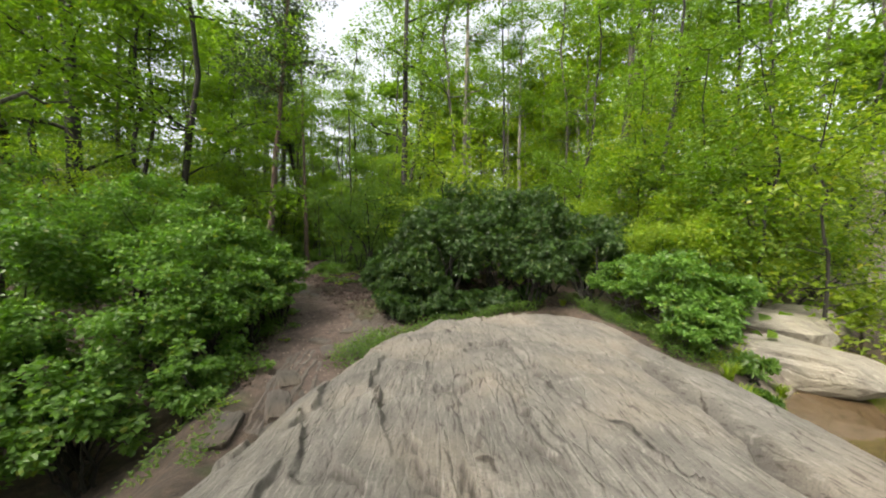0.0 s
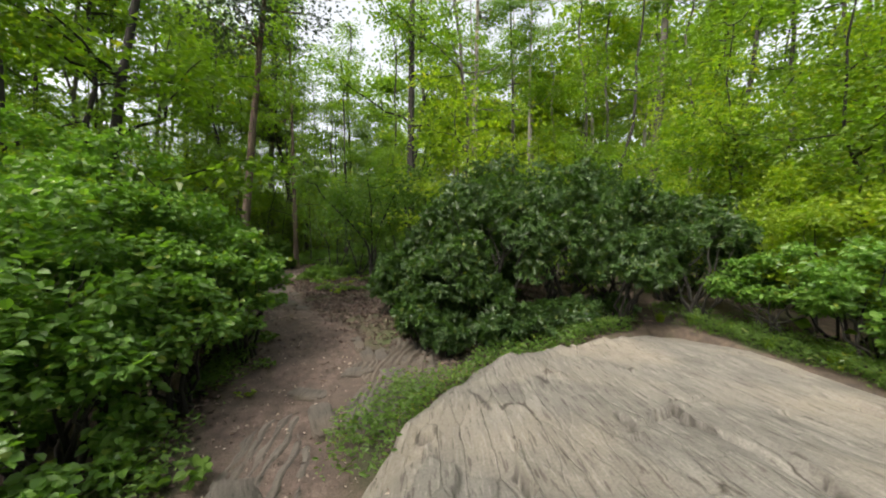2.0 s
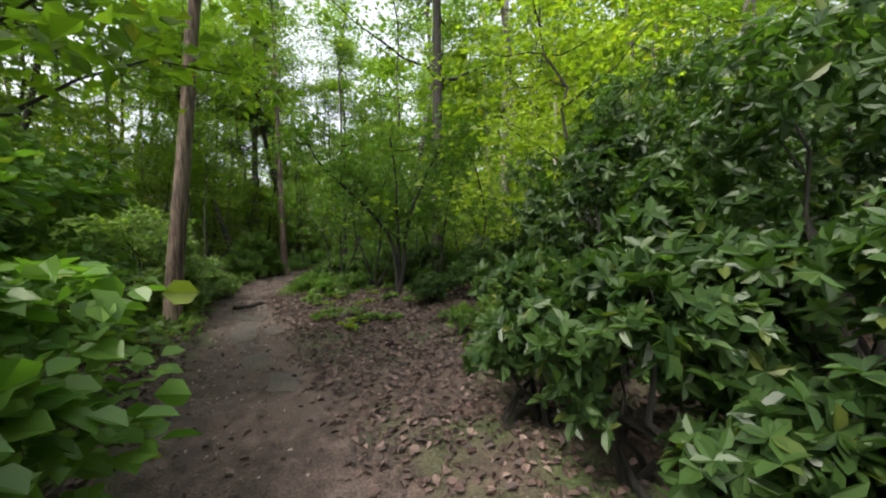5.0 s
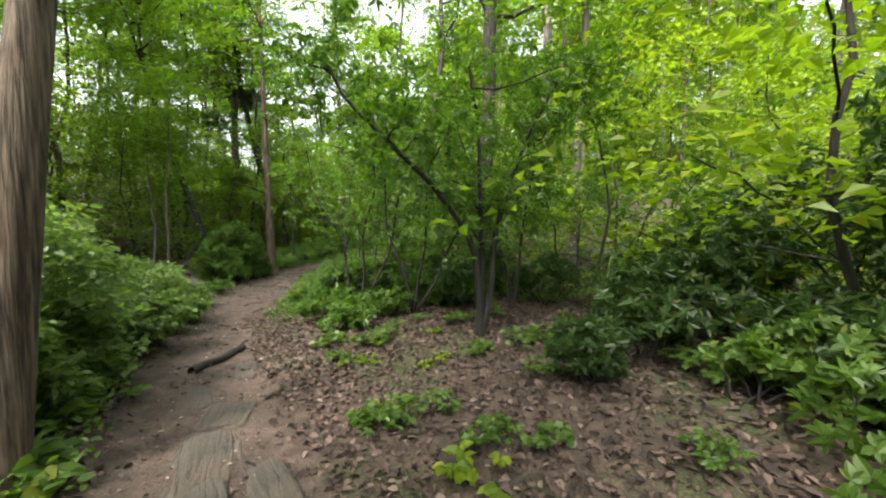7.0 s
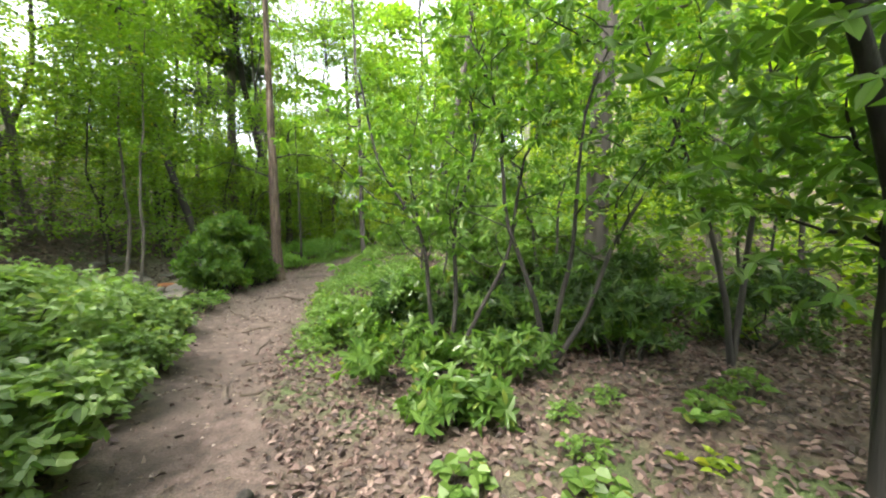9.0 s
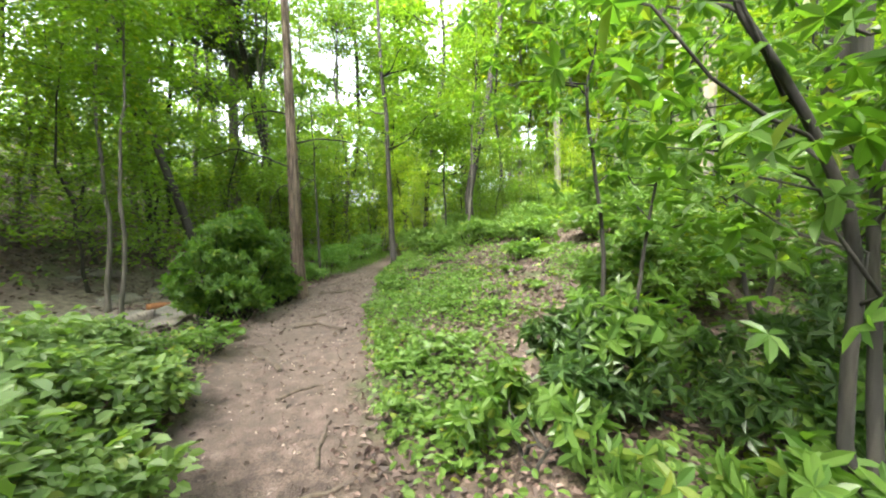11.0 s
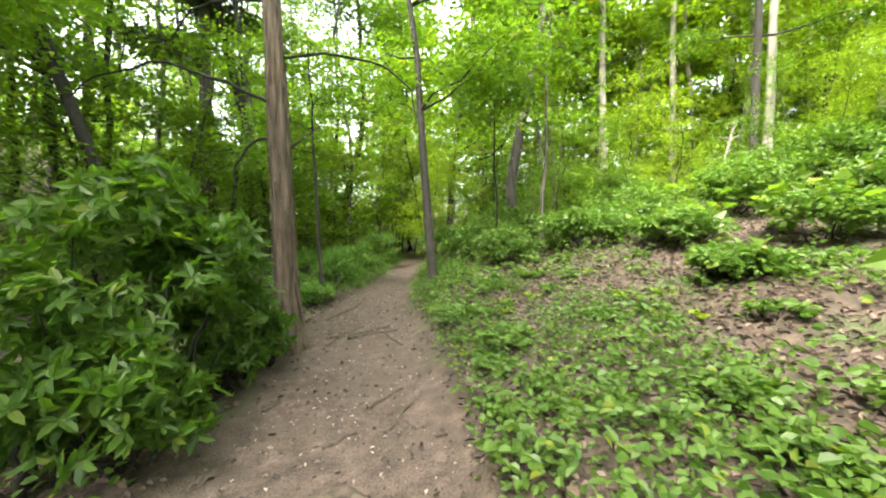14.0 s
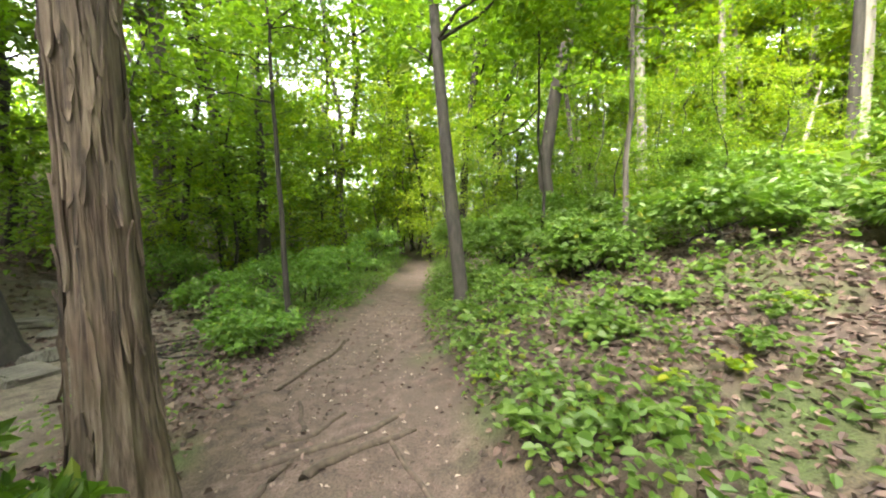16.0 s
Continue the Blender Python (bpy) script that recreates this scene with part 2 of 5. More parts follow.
def mesh_object(name, verts, faces, mat, parent=None, smooth=False, label=""):
    me = bpy.data.meshes.new(name)
    verts = np.asarray(verts, dtype=np.float32)
    faces = np.asarray(faces, dtype=np.int32)
    me.vertices.add(len(verts))
    me.vertices.foreach_set("co", verts.ravel())
    k = faces.shape[1]
    me.loops.add(faces.size)
    me.loops.foreach_set("vertex_index", faces.ravel())
    me.polygons.add(len(faces))
    me.polygons.foreach_set("loop_start", np.arange(len(faces), dtype=np.int32) * k)
    me.polygons.foreach_set("use_smooth", np.full(len(faces), smooth))
    me.update(calc_edges=True)
    me.materials.append(mat)
    ob = new(name, me)
    if parent:
        ob.parent = parent
    return tagged(ob, label)


LATTICE = np.random.default_rng(3).random((256, 256))


def lump(x, y, scale, octaves=3, off=0):
    """Smooth noise about 0, numpy arrays in and out."""
    x, y = np.asarray(x, float), np.asarray(y, float)
    out, amp = np.zeros(np.broadcast(x, y).shape), 1.0
    for o in range(octaves):
        u, v = x * scale * 2 ** o + 37.3 * o + off, y * scale * 2 ** o + 11.7 * o + off * 1.7
        i, j = np.floor(u).astype(int), np.floor(v).astype(int)
        a, b = u - i, v - j
        a, b = a * a * (3 - 2 * a), b * b * (3 - 2 * b)
        g = lambda p, q: LATTICE[p % 256, q % 256]
        out += amp * ((g(i, j) * (1 - a) + g(i + 1, j) * a) * (1 - b) + (g(i, j + 1) * (1 - a) + g(i + 1, j + 1) * a) * b - 0.5)
        amp *= 0.5
    return out


def ease(x, a, b):
    t = np.clip((np.asarray(x, float) - a) / (b - a), 0, 1)
    return t * t * (3 - 2 * t)


# ---- the lie of the land ----
PY = [-10, 0, 3, 5.9, 8, 10, 13, 15, 18, 22, 26, 29, 33, 40, 60, 200]
PX = [0.6, 0.0, -1.3, -2.2, -2.6, -3.7, -5.2, -6.4, -7.7, -8.7, -8.9, -8.85, -8.4, -7.5, -4, 20]
PW = [0.8, 0.8, 0.7, 0.7, 0.85, 0.8, 0.62, 0.62, 0.62, 0.9, 0.95, 0.65, 0.45, 0.4, 0.4, 0.4]
ZY = [-10, 0, 2.3, 3.5, 5.9, 9.6, 13, 15, 18.2, 24, 29, 35, 60, 200]
ZZ = [-0.2, -0.25, -0.5, -0.8, -0.72, -0.42, -0.49, -0.5, -0.82, -0.86, -0.98, -1.05, -0.6, 2]
CREEK_Y = [-40, -5, 2, 5, 8, 12, 18, 30, 60]
CREEK_X = [5.6, 5.6, 6.0, 6.6, 10.5, 15.5, 23, 38, 64]


def path_d(x, y):
    return x - np.interp(y, PY, PX)


def land(x, y):
    x, y = np.asarray(x, float), np.asarray(y, float)
    d = path_d(x, y)
    h = np.interp(y, ZY, ZZ)
    late = ease(y, 17, 25)
    # slope up on the one side further along
    h = h + late * ((0.28 + 0.37 * ease(y, 25, 28)) * ease(d, 0.7, 1.9) + 0.2 * np.clip(d - 1.2, 0, 60) * ease(d, 1.0, 5.0))
    h = h + (1 - late) * 0.25 * ease(d, 1.0, 4.0) * ease(y, 9, 13)
    # creek bed beside the path, then the steep bank beyond
    h = h - late * 0.28 * ease(-d, 1.3, 2.6)
    h = h - (1 - ease(y, 7.5, 11)) * 0.9 * ease(-d, 0.8, 2.6)
    h = h + 0.42 * np.clip(-x - 15.5 + 0.12 * (y - 25), 0, 22)
    # creek by the rock
    c = np.abs(x - np.interp(y, CREEK_Y, CREEK_X))
    h = h - 1.0 * (1 - ease(c, 0.6, 2.8)) * ease(x, 2.5, 4.5)
    h = h + 0.2 * np.clip(x - np.interp(y, CREEK_Y, CREEK_X) - 4, 0, 40) * (1 - late)
    far = ease(np.hypot(x + 5, y - 15), 45, 120)
    h = h * (1 - far) + far * 5
    rough = 0.10 * lump(x, y, 0.5) + 0.05 * lump(x, y, 2.2, 2, 5)
    inside = 1 - ease(np.abs(d), np.interp(y, PY, PW) * 0.7, np.interp(y, PY, PW) * 1.4)
    h = h + rough * (1 - 0.7 * inside) - 0.05 * inside + 0.05 * inside * lump(x, y, 2.4, 3, 9)
    return h


ROCK_Y = [-6, 2.4, 3, 4, 6, 7.2, 8.0, 8.6, 9.4]
ROCK_L = [-1.9, -1.87, -1.82, -1.72, -1.25, -0.4, 0.9, 1.9, 3.2]
ROCK_R = [4.1, 4.1, 4.1, 4.1, 4.05, 4.0, 3.9, 3.7, 3.2]


def rock_inside(x, y):
    """Metres inside the outline of the slab."""
    wob = 0.14 * lump(x, y, 1.3, 3, 21)
    return np.minimum(np.minimum(x - np.interp(y, ROCK_Y, ROCK_L), np.interp(y, ROCK_Y, ROCK_R) - x), 9.2 - y) + wob


def rock_joint(x, y):
    """Soil-filled joints along the broken edges of the layers."""
    u, v = x * 0.97 + 0.22 * y, y * 0.97 - 0.22 * x
    st = 2.6 * (u * 0.5 + 0.3 * lump(u, v * 0.4, 0.9, 3, 4) + 0.05 * lump(u, v, 5.0, 2, 44) + 0.04 * np.sign(lump(u, v, 2.6, 1, 46)))
    fr = st - np.floor(st)
    return (ease(fr, 0.93, 0.97) + 1 - ease(fr, 0.0, 0.03)) * np.clip(2.6 * lump(x, y, 0.7, 2, 31) + 0.2, 0, 1) * ease(lump(x, y, 2.5, 2, 71), -0.2, 0.1)


# broken edges of the topmost layers, with their drop
LEDGES = [([(-0.43, 5.1), (-0.46, 4.2), (-0.56, 3.75), (-0.85, 3.5)], 0.1), ([(-0.24, 3.0), (-0.22, 2.62), (-0.1, 2.27), (0.08, 2.25)], 0.09), ([(0.0, 3.78), (0.24, 3.86)], 0.06),
          ([(0.28, 2.75), (0.21, 2.2), (0.24, 1.6)], 0.075), ([(0.78, 5.7), (1.0, 5.85), (1.1, 5.5)], 0.07), ([(-0.75, 2.5), (-0.5, 2.2), (-0.48, 1.7)], 0.075), ([(1.25, 4.9), (1.15, 4.2), (1.3, 3.7)], 0.06), ([(-1.1, 5.8), (-0.98, 5.2), (-1.15, 4.7)], 0.075), ([(0.75, 3.3), (0.7, 2.8), (0.85, 2.5)], 0.06)]


def ledge_side(x, y, line):
    """Distance to a broken edge, and which side of it a place lies on."""
    best, side = np.full(np.shape(x), 9.0), np.zeros(np.shape(x))
    wx, wy = x + 0.13 * lump(x, y, 5.0, 3, 91), y + 0.13 * lump(x, y, 5.0, 3, 92)
    for (ax, ay), (bx, by) in zip(line[:-1], line[1:]):
        ux, uy = bx - ax, by - ay
        t = np.clip(((wx - ax) * ux + (wy - ay) * uy) / (ux * ux + uy * uy), 0, 1)
        d = np.hypot(wx - ax - t * ux, wy - ay - t * uy)
        cross = (wx - ax) * uy - (wy - ay) * ux
        side = np.where(d < best, np.sign(cross), side)
        best = np.minimum(best, d)
    return best, side


def rock_top(x, y):
    x, y = np.asarray(x, float), np.asarray(y, float)
    h = 0.02 - 0.055 * np.clip(y, -2, 20) - 0.06 * np.clip(-x, 0, 9) ** 2 - 0.012 * np.clip(x, 0, 9) ** 2
    # slanting layers: terraces along the grain
    u = x * 0.97 + 0.22 * y
    v = y * 0.97 - 0.22 * x
    lay = u * 0.5 + 0.3 * lump(u, v * 0.4, 0.9, 3, 4) + 0.05 * lump(u, v, 5.0, 2, 44) + 0.04 * np.sign(lump(u, v, 2.6, 1, 46))
    st = lay * 2.6
    fr = st - np.floor(st)
    h = h + 0.075 * (fr - ease(fr, 0.965, 1.0)) * (0.15 + np.clip(2.2 * lump(x, y, 0.55, 2, 31) + 0.35, 0, 1))
    h = h + 0.03 * lump(u * 2, v * 0.6, 1.0, 4, 2) + 0.014 * lump(u * 6, v * 1.2, 1.2, 2, 8)
    # the water-worn groove and the shelf past it
    gx = np.interp(y, [-4, 2.2, 3.8, 6.5, 9], [2.2, 2.45, 2.75, 2.95, 3.1])
    g = np.abs(x - gx)
    h = h - 0.26 * (1 - ease(g, 0.02, 0.2)) * ease(y, 1.4, 2.2) * (1 - ease(y, 5.6, 6.8))
    h = h - 0.3 * (1 - ease(np.hypot((x - 2.42) / 0.2, (y - 2.35) / 0.36), 0.4, 1.0))
    h = h - 0.28 * ease(x - gx, 0.35, 1.5) * ease(x - gx, 0.0, 1.8)
    for line, drop in LEDGES:
        d, side = ledge_side(x, y, line)
        h = h - drop * (side > 0) * np.exp(-d / 0.3) + 0.3 * drop * (side < 0) * np.exp(-d / 0.2)
    h = h - 0.14 * (1 - ease(np.hypot((x - 0.5) / 0.09, (y - 5.55) / 0.2), 0.4, 1.0))
    ins = rock_inside(x, y)
    return h - 0.14 * (1 - ease(ins, 0.0, 0.35)) - 1.6 * ease(-ins, 0.0, 0.35)


def surface(x, y):
    """Height of whatever is on top: land or slab."""
    x, y = np.asarray(x, float), np.asarray(y, float)
    h = land(x, y)
    on = (rock_inside(x, y) > 0) & (y < 9.3) & (y > -6)
    return np.where(on, np.maximum(h, rock_top(x, y)), h)


def grid(xs, ys, height):
    X, Y = np.meshgrid(xs, ys, indexing="ij")
    Z = height(X, Y)
    n, m = X.shape
    i = np.arange(n * m).reshape(n, m)
    faces = np.stack([i[:-1, :-1], i[1:, :-1], i[1:, 1:], i[:-1, 1:]], -1).reshape(-1, 4)
    return np.stack([X, Y, Z], -1).reshape(-1, 3), faces


def axis(a, b, step, reach):
    mid = np.arange(a, b, step)
    out, s, v = [], step, 0.0
    while v < reach:
        s *= 1.16
        v += s
        out.append(v)
    out = np.array(out)
    return np.concatenate([(a - out)[::-1], mid, mid[-1] + out])


def land_below_rock(x, y):
    on = ease(rock_inside(x, y), 0.1, 0.5) * (y < 9.3) * (y > -6)
    return land(x, y) * (1 - on) + on * np.minimum(land(x, y), rock_top(x, y) - 0.4)


gv, gf = grid(axis(-13, 6, 0.14, 500), axis(-2, 34, 0.14, 600), land_below_rock)
ground = mesh_object("ground", gv, gf, GROUND, smooth=True)
tagged(ground, "brown forest soil with a trodden dirt path", "ground", kind="structure")


def trodden(x, y):
    d = np.abs(path_d(x, y)) + 0.3 * lump(x, y, 1.4, 3, 14)
    w = np.interp(y, PY, PW)
    t = 1 - ease(d, w * 0.75, w * 1.2)
    spur = 1 - ease(np.hypot((x + 10.8) / 1.6, (y - 28.0) / 1.4), 0.5, 1.1)
    return np.maximum(t * ease(y, 4, 6), spur)


def grit(x, y):
    bed = ease(-path_d(x, y), 2.2, 3.2) * (1 - ease(-x, 15.5, 17.0)) * ease(y, 21, 24)
    creek = 1 - ease(np.abs(x - np.interp(y, CREEK_Y, CREEK_X)), 1.6, 3.0)
    return np.clip(np.maximum(bed * 0.75, creek * (x > 3.6)), 0, 1)


for nm, fn in (("trodden", trodden), ("grit", grit)):
    at = ground.data.attributes.new(nm, "FLOAT", "POINT")
    at.data.foreach_set("value", fn(gv[:, 0], gv[:, 1]).astype(np.float32))

def ledge_dark(x, y):
    """Darkens under the edges and in the pit; groove gets painted shade and damp."""
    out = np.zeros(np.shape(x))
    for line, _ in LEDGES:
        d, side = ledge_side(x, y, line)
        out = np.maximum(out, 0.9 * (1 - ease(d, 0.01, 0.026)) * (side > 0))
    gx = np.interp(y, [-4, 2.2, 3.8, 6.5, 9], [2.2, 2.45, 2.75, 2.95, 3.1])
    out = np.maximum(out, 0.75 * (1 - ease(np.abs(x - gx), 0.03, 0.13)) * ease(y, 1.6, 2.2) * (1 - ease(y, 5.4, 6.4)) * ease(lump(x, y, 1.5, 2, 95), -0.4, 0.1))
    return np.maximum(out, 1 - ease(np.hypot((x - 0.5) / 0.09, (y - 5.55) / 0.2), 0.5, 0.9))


rv, rf = grid(np.arange(-2.6, 4.7, 0.016), np.concatenate([np.arange(-4, 1.2, 0.06), np.arange(1.2, 6.5, 0.02), np.arange(6.5, 9.7, 0.036)]), rock_top)
slab = mesh_object("rock_outcrop", rv, rf, ROCK, smooth=True)
slab.data.attributes.new("joint_shade", "FLOAT", "POINT").data.foreach_set("value", np.clip(rock_joint(rv[:, 0], rv[:, 1]) + ledge_dark(rv[:, 0], rv[:, 1]), 0, 1).astype(np.float32))
tagged(slab, "weathered grey schist slab with streaked layers", "rock", kind="structure")



def ledge(name, cx, cy, a, b, turn, label, lift=0.05):
    """A low outcrop of layered schist that breaks through the soil."""
    ca, sa = math.cos(radians(turn)), math.sin(radians(turn))

    def top(x, y):
        u, v = (x - cx) * ca + (y - cy) * sa, -(x - cx) * sa + (y - cy) * ca
        e = 1 - np.hypot(u / a, v / b) + 0.5 * lump(x, y, 1.6, 3, cx)
        st = (u * 1.0 + 0.22 * lump(u * 2.0, v * 0.25, 1.4, 3, 3) + 0.05 * lump(u, v * 0.5, 6, 2, 9)) * 9
        fr = st - np.floor(st)
        return land(x, y) + lift * ease(e, 0.0, 0.5) - 0.12 * ease(-e, -0.12, 0.15) + (fr - ease(fr, 0.85, 1)) * (0.03 + 0.03 * np.clip(lump(np.floor(st), v, 1.3, 2, 6) + 0.4, 0, 1)) * ease(e, 0, 0.3) + 0.02 * lump(x, y, 3, 3, 77)

    m = max(a, b) * 1.35
    v, f = grid(np.arange(cx - m, cx + m, 0.014), np.arange(cy - m, cy + m, 0.03), top)
    return tagged(mesh_object(name, v, f, BEDDED, smooth=True), label, "rock", kind="structure")


ledge("rock_ledge_1", -1.5, 7.4, 0.55, 1.4, -6, "thin upright schist layers beside the path", 0.02)
ledge("rock_ledge_2", -2.25, 5.2, 0.4, 1.5, 10, "broken schist ledge left of the slab", -0.02)
ledge("rock_ledge_3", -5.2, 12.9, 0.36, 0.8, 28, "worn schist ledge in the path", -0.035)

wv, wf = grid(np.arange(3.4, 32, 1.2), np.arange(-30, 26, 1.2), lambda x, y: -1.13 + 0 * x)
creek = mesh_object("water", wv, wf, WATER)
tagged(creek, "shallow brown creek water over sand", "creek", kind="structure")


# ---- plants ----
def unit(v):
    return v / np.maximum(np.linalg.norm(v, axis=-1, keepdims=True), 1e-9)


def leaf_cloud(name, pos, way, size, slim, mat, parent=None, droop=0.15, fine=False, up=None, label=""):
    """Leaves at pos pointing along way; each folded along its midrib."""
    n = len(pos)
    way = unit(way)
    if up is None:
        up = unit(rng.normal(0, 0.45, (n, 3)) + (0, 0, 1))
    side = unit(np.cross(way, up))
    nor = np.cross(side, way)
    s = (size * rng.uniform(0.65, 1.25, n))[:, None]
    w = s * slim
    tip = pos + way * s - nor * s * droop
    if not fine:
        mid = pos + way * s * 0.45
        v = np.stack([pos, mid + side * w + nor * w * 0.35, tip, mid - side * w + nor * w * 0.35], 1).reshape(-1, 3)
        b = np.arange(n)[:, None] * 4
        f = np.concatenate([b + (0, 1, 2), b + (0, 2, 3)])
    else:
        a, c = pos + way * s * 0.3, pos + way * s * 0.7 - nor * s * droop * 0.4
        v = np.stack([pos, a + side * w * 0.85 + nor * w * 0.3, c + side * w * 0.8 + nor * w * 0.25, tip,
                      c - side * w * 0.8 + nor * w * 0.25, a - side * w * 0.85 + nor * w * 0.3], 1).reshape(-1, 3)
        b = np.arange(n)[:, None] * 6
        f = np.concatenate([b + (0, 1, 2, 3), b + (0, 3, 4, 5)])
    return mesh_object(name, v, f, mat, parent, label=label)


def tube_data(pts, radii, sides=7, wob=0.0):
    pts, radii = np.asarray(pts, float), np.asarray(radii, float)
    n = len(pts)
    t = unit(np.gradient(pts, axis=0))
    ref = np.array((0.31, 0.95, 0.05))
    a = unit(np.cross(t, ref))
    b = np.cross(t, a)
    ang = np.arange(sides) * 2 * np.pi / sides
    ring = np.cos(ang)[None, :, None] * a[:, None] + np.sin(ang)[None, :, None] * b[:, None]
    rr = radii[:, None, None] * (1 + wob * rng.normal(0, 1, (n, sides, 1)))
    v = (pts[:, None] + ring * rr).reshape(-1, 3)
    i = np.arange(n * sides).reshape(n, sides)
    j = np.roll(i, -1, 1)
    f = np.stack([i[:-1], j[:-1], j[1:], i[1:]], -1).reshape(-1, 4)
    return v, f


def tubes(name, lines, mat, parent=None, sides=7, wob=0.0, label=""):
    vs, fs, k = [], [], 0
    for pts, radii in lines:
        v, f = tube_data(pts, radii, sides, wob)
        vs.append(v)
        fs.append(f + k)
        k += len(v)
    return mesh_object(name, np.concatenate(vs), np.concatenate(fs), mat, parent, smooth=True, label=label)


def wander(a, b, n, amount):
    """A crooked line from a to b."""
    a, b = np.asarray(a, float), np.asarray(b, float)
    t = np.linspace(0, 1, n)[:, None]
    jig = np.cumsum(rng.normal(0, 1, (n, 3)), 0)
    jig -= jig[0] * (1 - t) + jig[-1] * t
    return a + (b - a) * t + jig * amount * np.linalg.norm(b - a) / max(n, 2)


def empty(name, x, y, z, label, category, group=""):
    ob = new(name)
    ob.location = (x, y, z)
    ob.empty_display_size = 0.1
    return tagged(ob, label, category, group)


def shrub(name, x, y, r, h, leaves, mat, label, size=0.09, slim=0.3, whorl=0, stems=6, low=0.12, group="", clumps=26, ry=None, fine=False, z=None, thick=1.0, puff=0.33):
    """A rounded shrub: crooked stems, and foliage gathered in clumps round an uneven shell."""
    ob = empty(name, x, y, float(surface(x, y)) - 0.03 if z is None else z, label, "shrub", group)
    ry = ry or r
    k = clumps
    th, ph = rng.uniform(0, 2 * np.pi, k), np.arcsin(rng.uniform(-0.5, 1, k))
    rad = rng.uniform(0.6, 1.0, k)
    c = np.stack([np.cos(th) * np.cos(ph) * r * rad, np.sin(th) * np.cos(ph) * ry * rad, h * (0.55 + 0.45 * np.sin(ph) * rad)], 1)
    c[:, 2] = np.maximum(c[:, 2], low * h)
    for i in range(min(k, stems)):
        base = np.array((rng.normal(0, r * 0.16), rng.normal(0, ry * 0.16), 0.0))
        tubes("stem", [(wander(base, c[i] * (0.92, 0.92, 0.95), 8, 0.4), np.linspace(thick * (0.012 + 0.007 * h), 0.004, 8))], TWIG, ob, 6)
    idx = rng.integers(0, k, leaves)
    cr = puff * (r + ry) * 0.5 * rng.uniform(0.7, 1.25, k)
    if whorl:
        m = leaves // whorl
        idx = rng.integers(0, k, m)
        off = unit(rng.normal(0, 1, (m, 3)) + (0, 0, 0.3)) * (cr[idx] * rng.uniform(0.5, 1.05, m))[:, None] * (1, 1, 0.75)
        hub = c[idx] + off
        axis_ = unit(off + (0, 0, 0.35) * np.ones(3) * 0.3 + rng.normal(0, 0.15, (m, 3)))
        hub = np.repeat(hub, whorl, 0)
        axis_ = np.repeat(axis_, whorl, 0)
        q = unit(np.cross(axis_, rng.normal(0, 1, (m, 3)).repeat(whorl, 0)))
        q2 = np.cross(axis_, q)
        an = np.tile(np.arange(whorl) * 2 * np.pi / whorl, m) + rng.normal(0, 0.25, m * whorl)
        out = q * np.cos(an)[:, None] + q2 * np.sin(an)[:, None]
        pos, way, up = hub, out + axis_ * rng.uniform(0.0, 0.7, (m * whorl, 1)), axis_
    else:
        off = unit(rng.normal(0, 1, (leaves, 3))) * (cr[idx] * rng.uniform(0.35, 1.05, leaves))[:, None] * (1, 1, 0.6)
        pos = c[idx] + off
        way = off * (1, 1, 0.3) / cr[idx][:, None] + rng.normal(0, 0.5, (leaves, 3)) * (1, 1, 0.5)
        up = None
    pos[:, 2] = np.maximum(pos[:, 2], 0.03 + 0.05 * rng.random(len(pos)))
    leaf_cloud("foliage", pos, way, size, slim, mat, ob, 0.2, fine, up)
    return ob


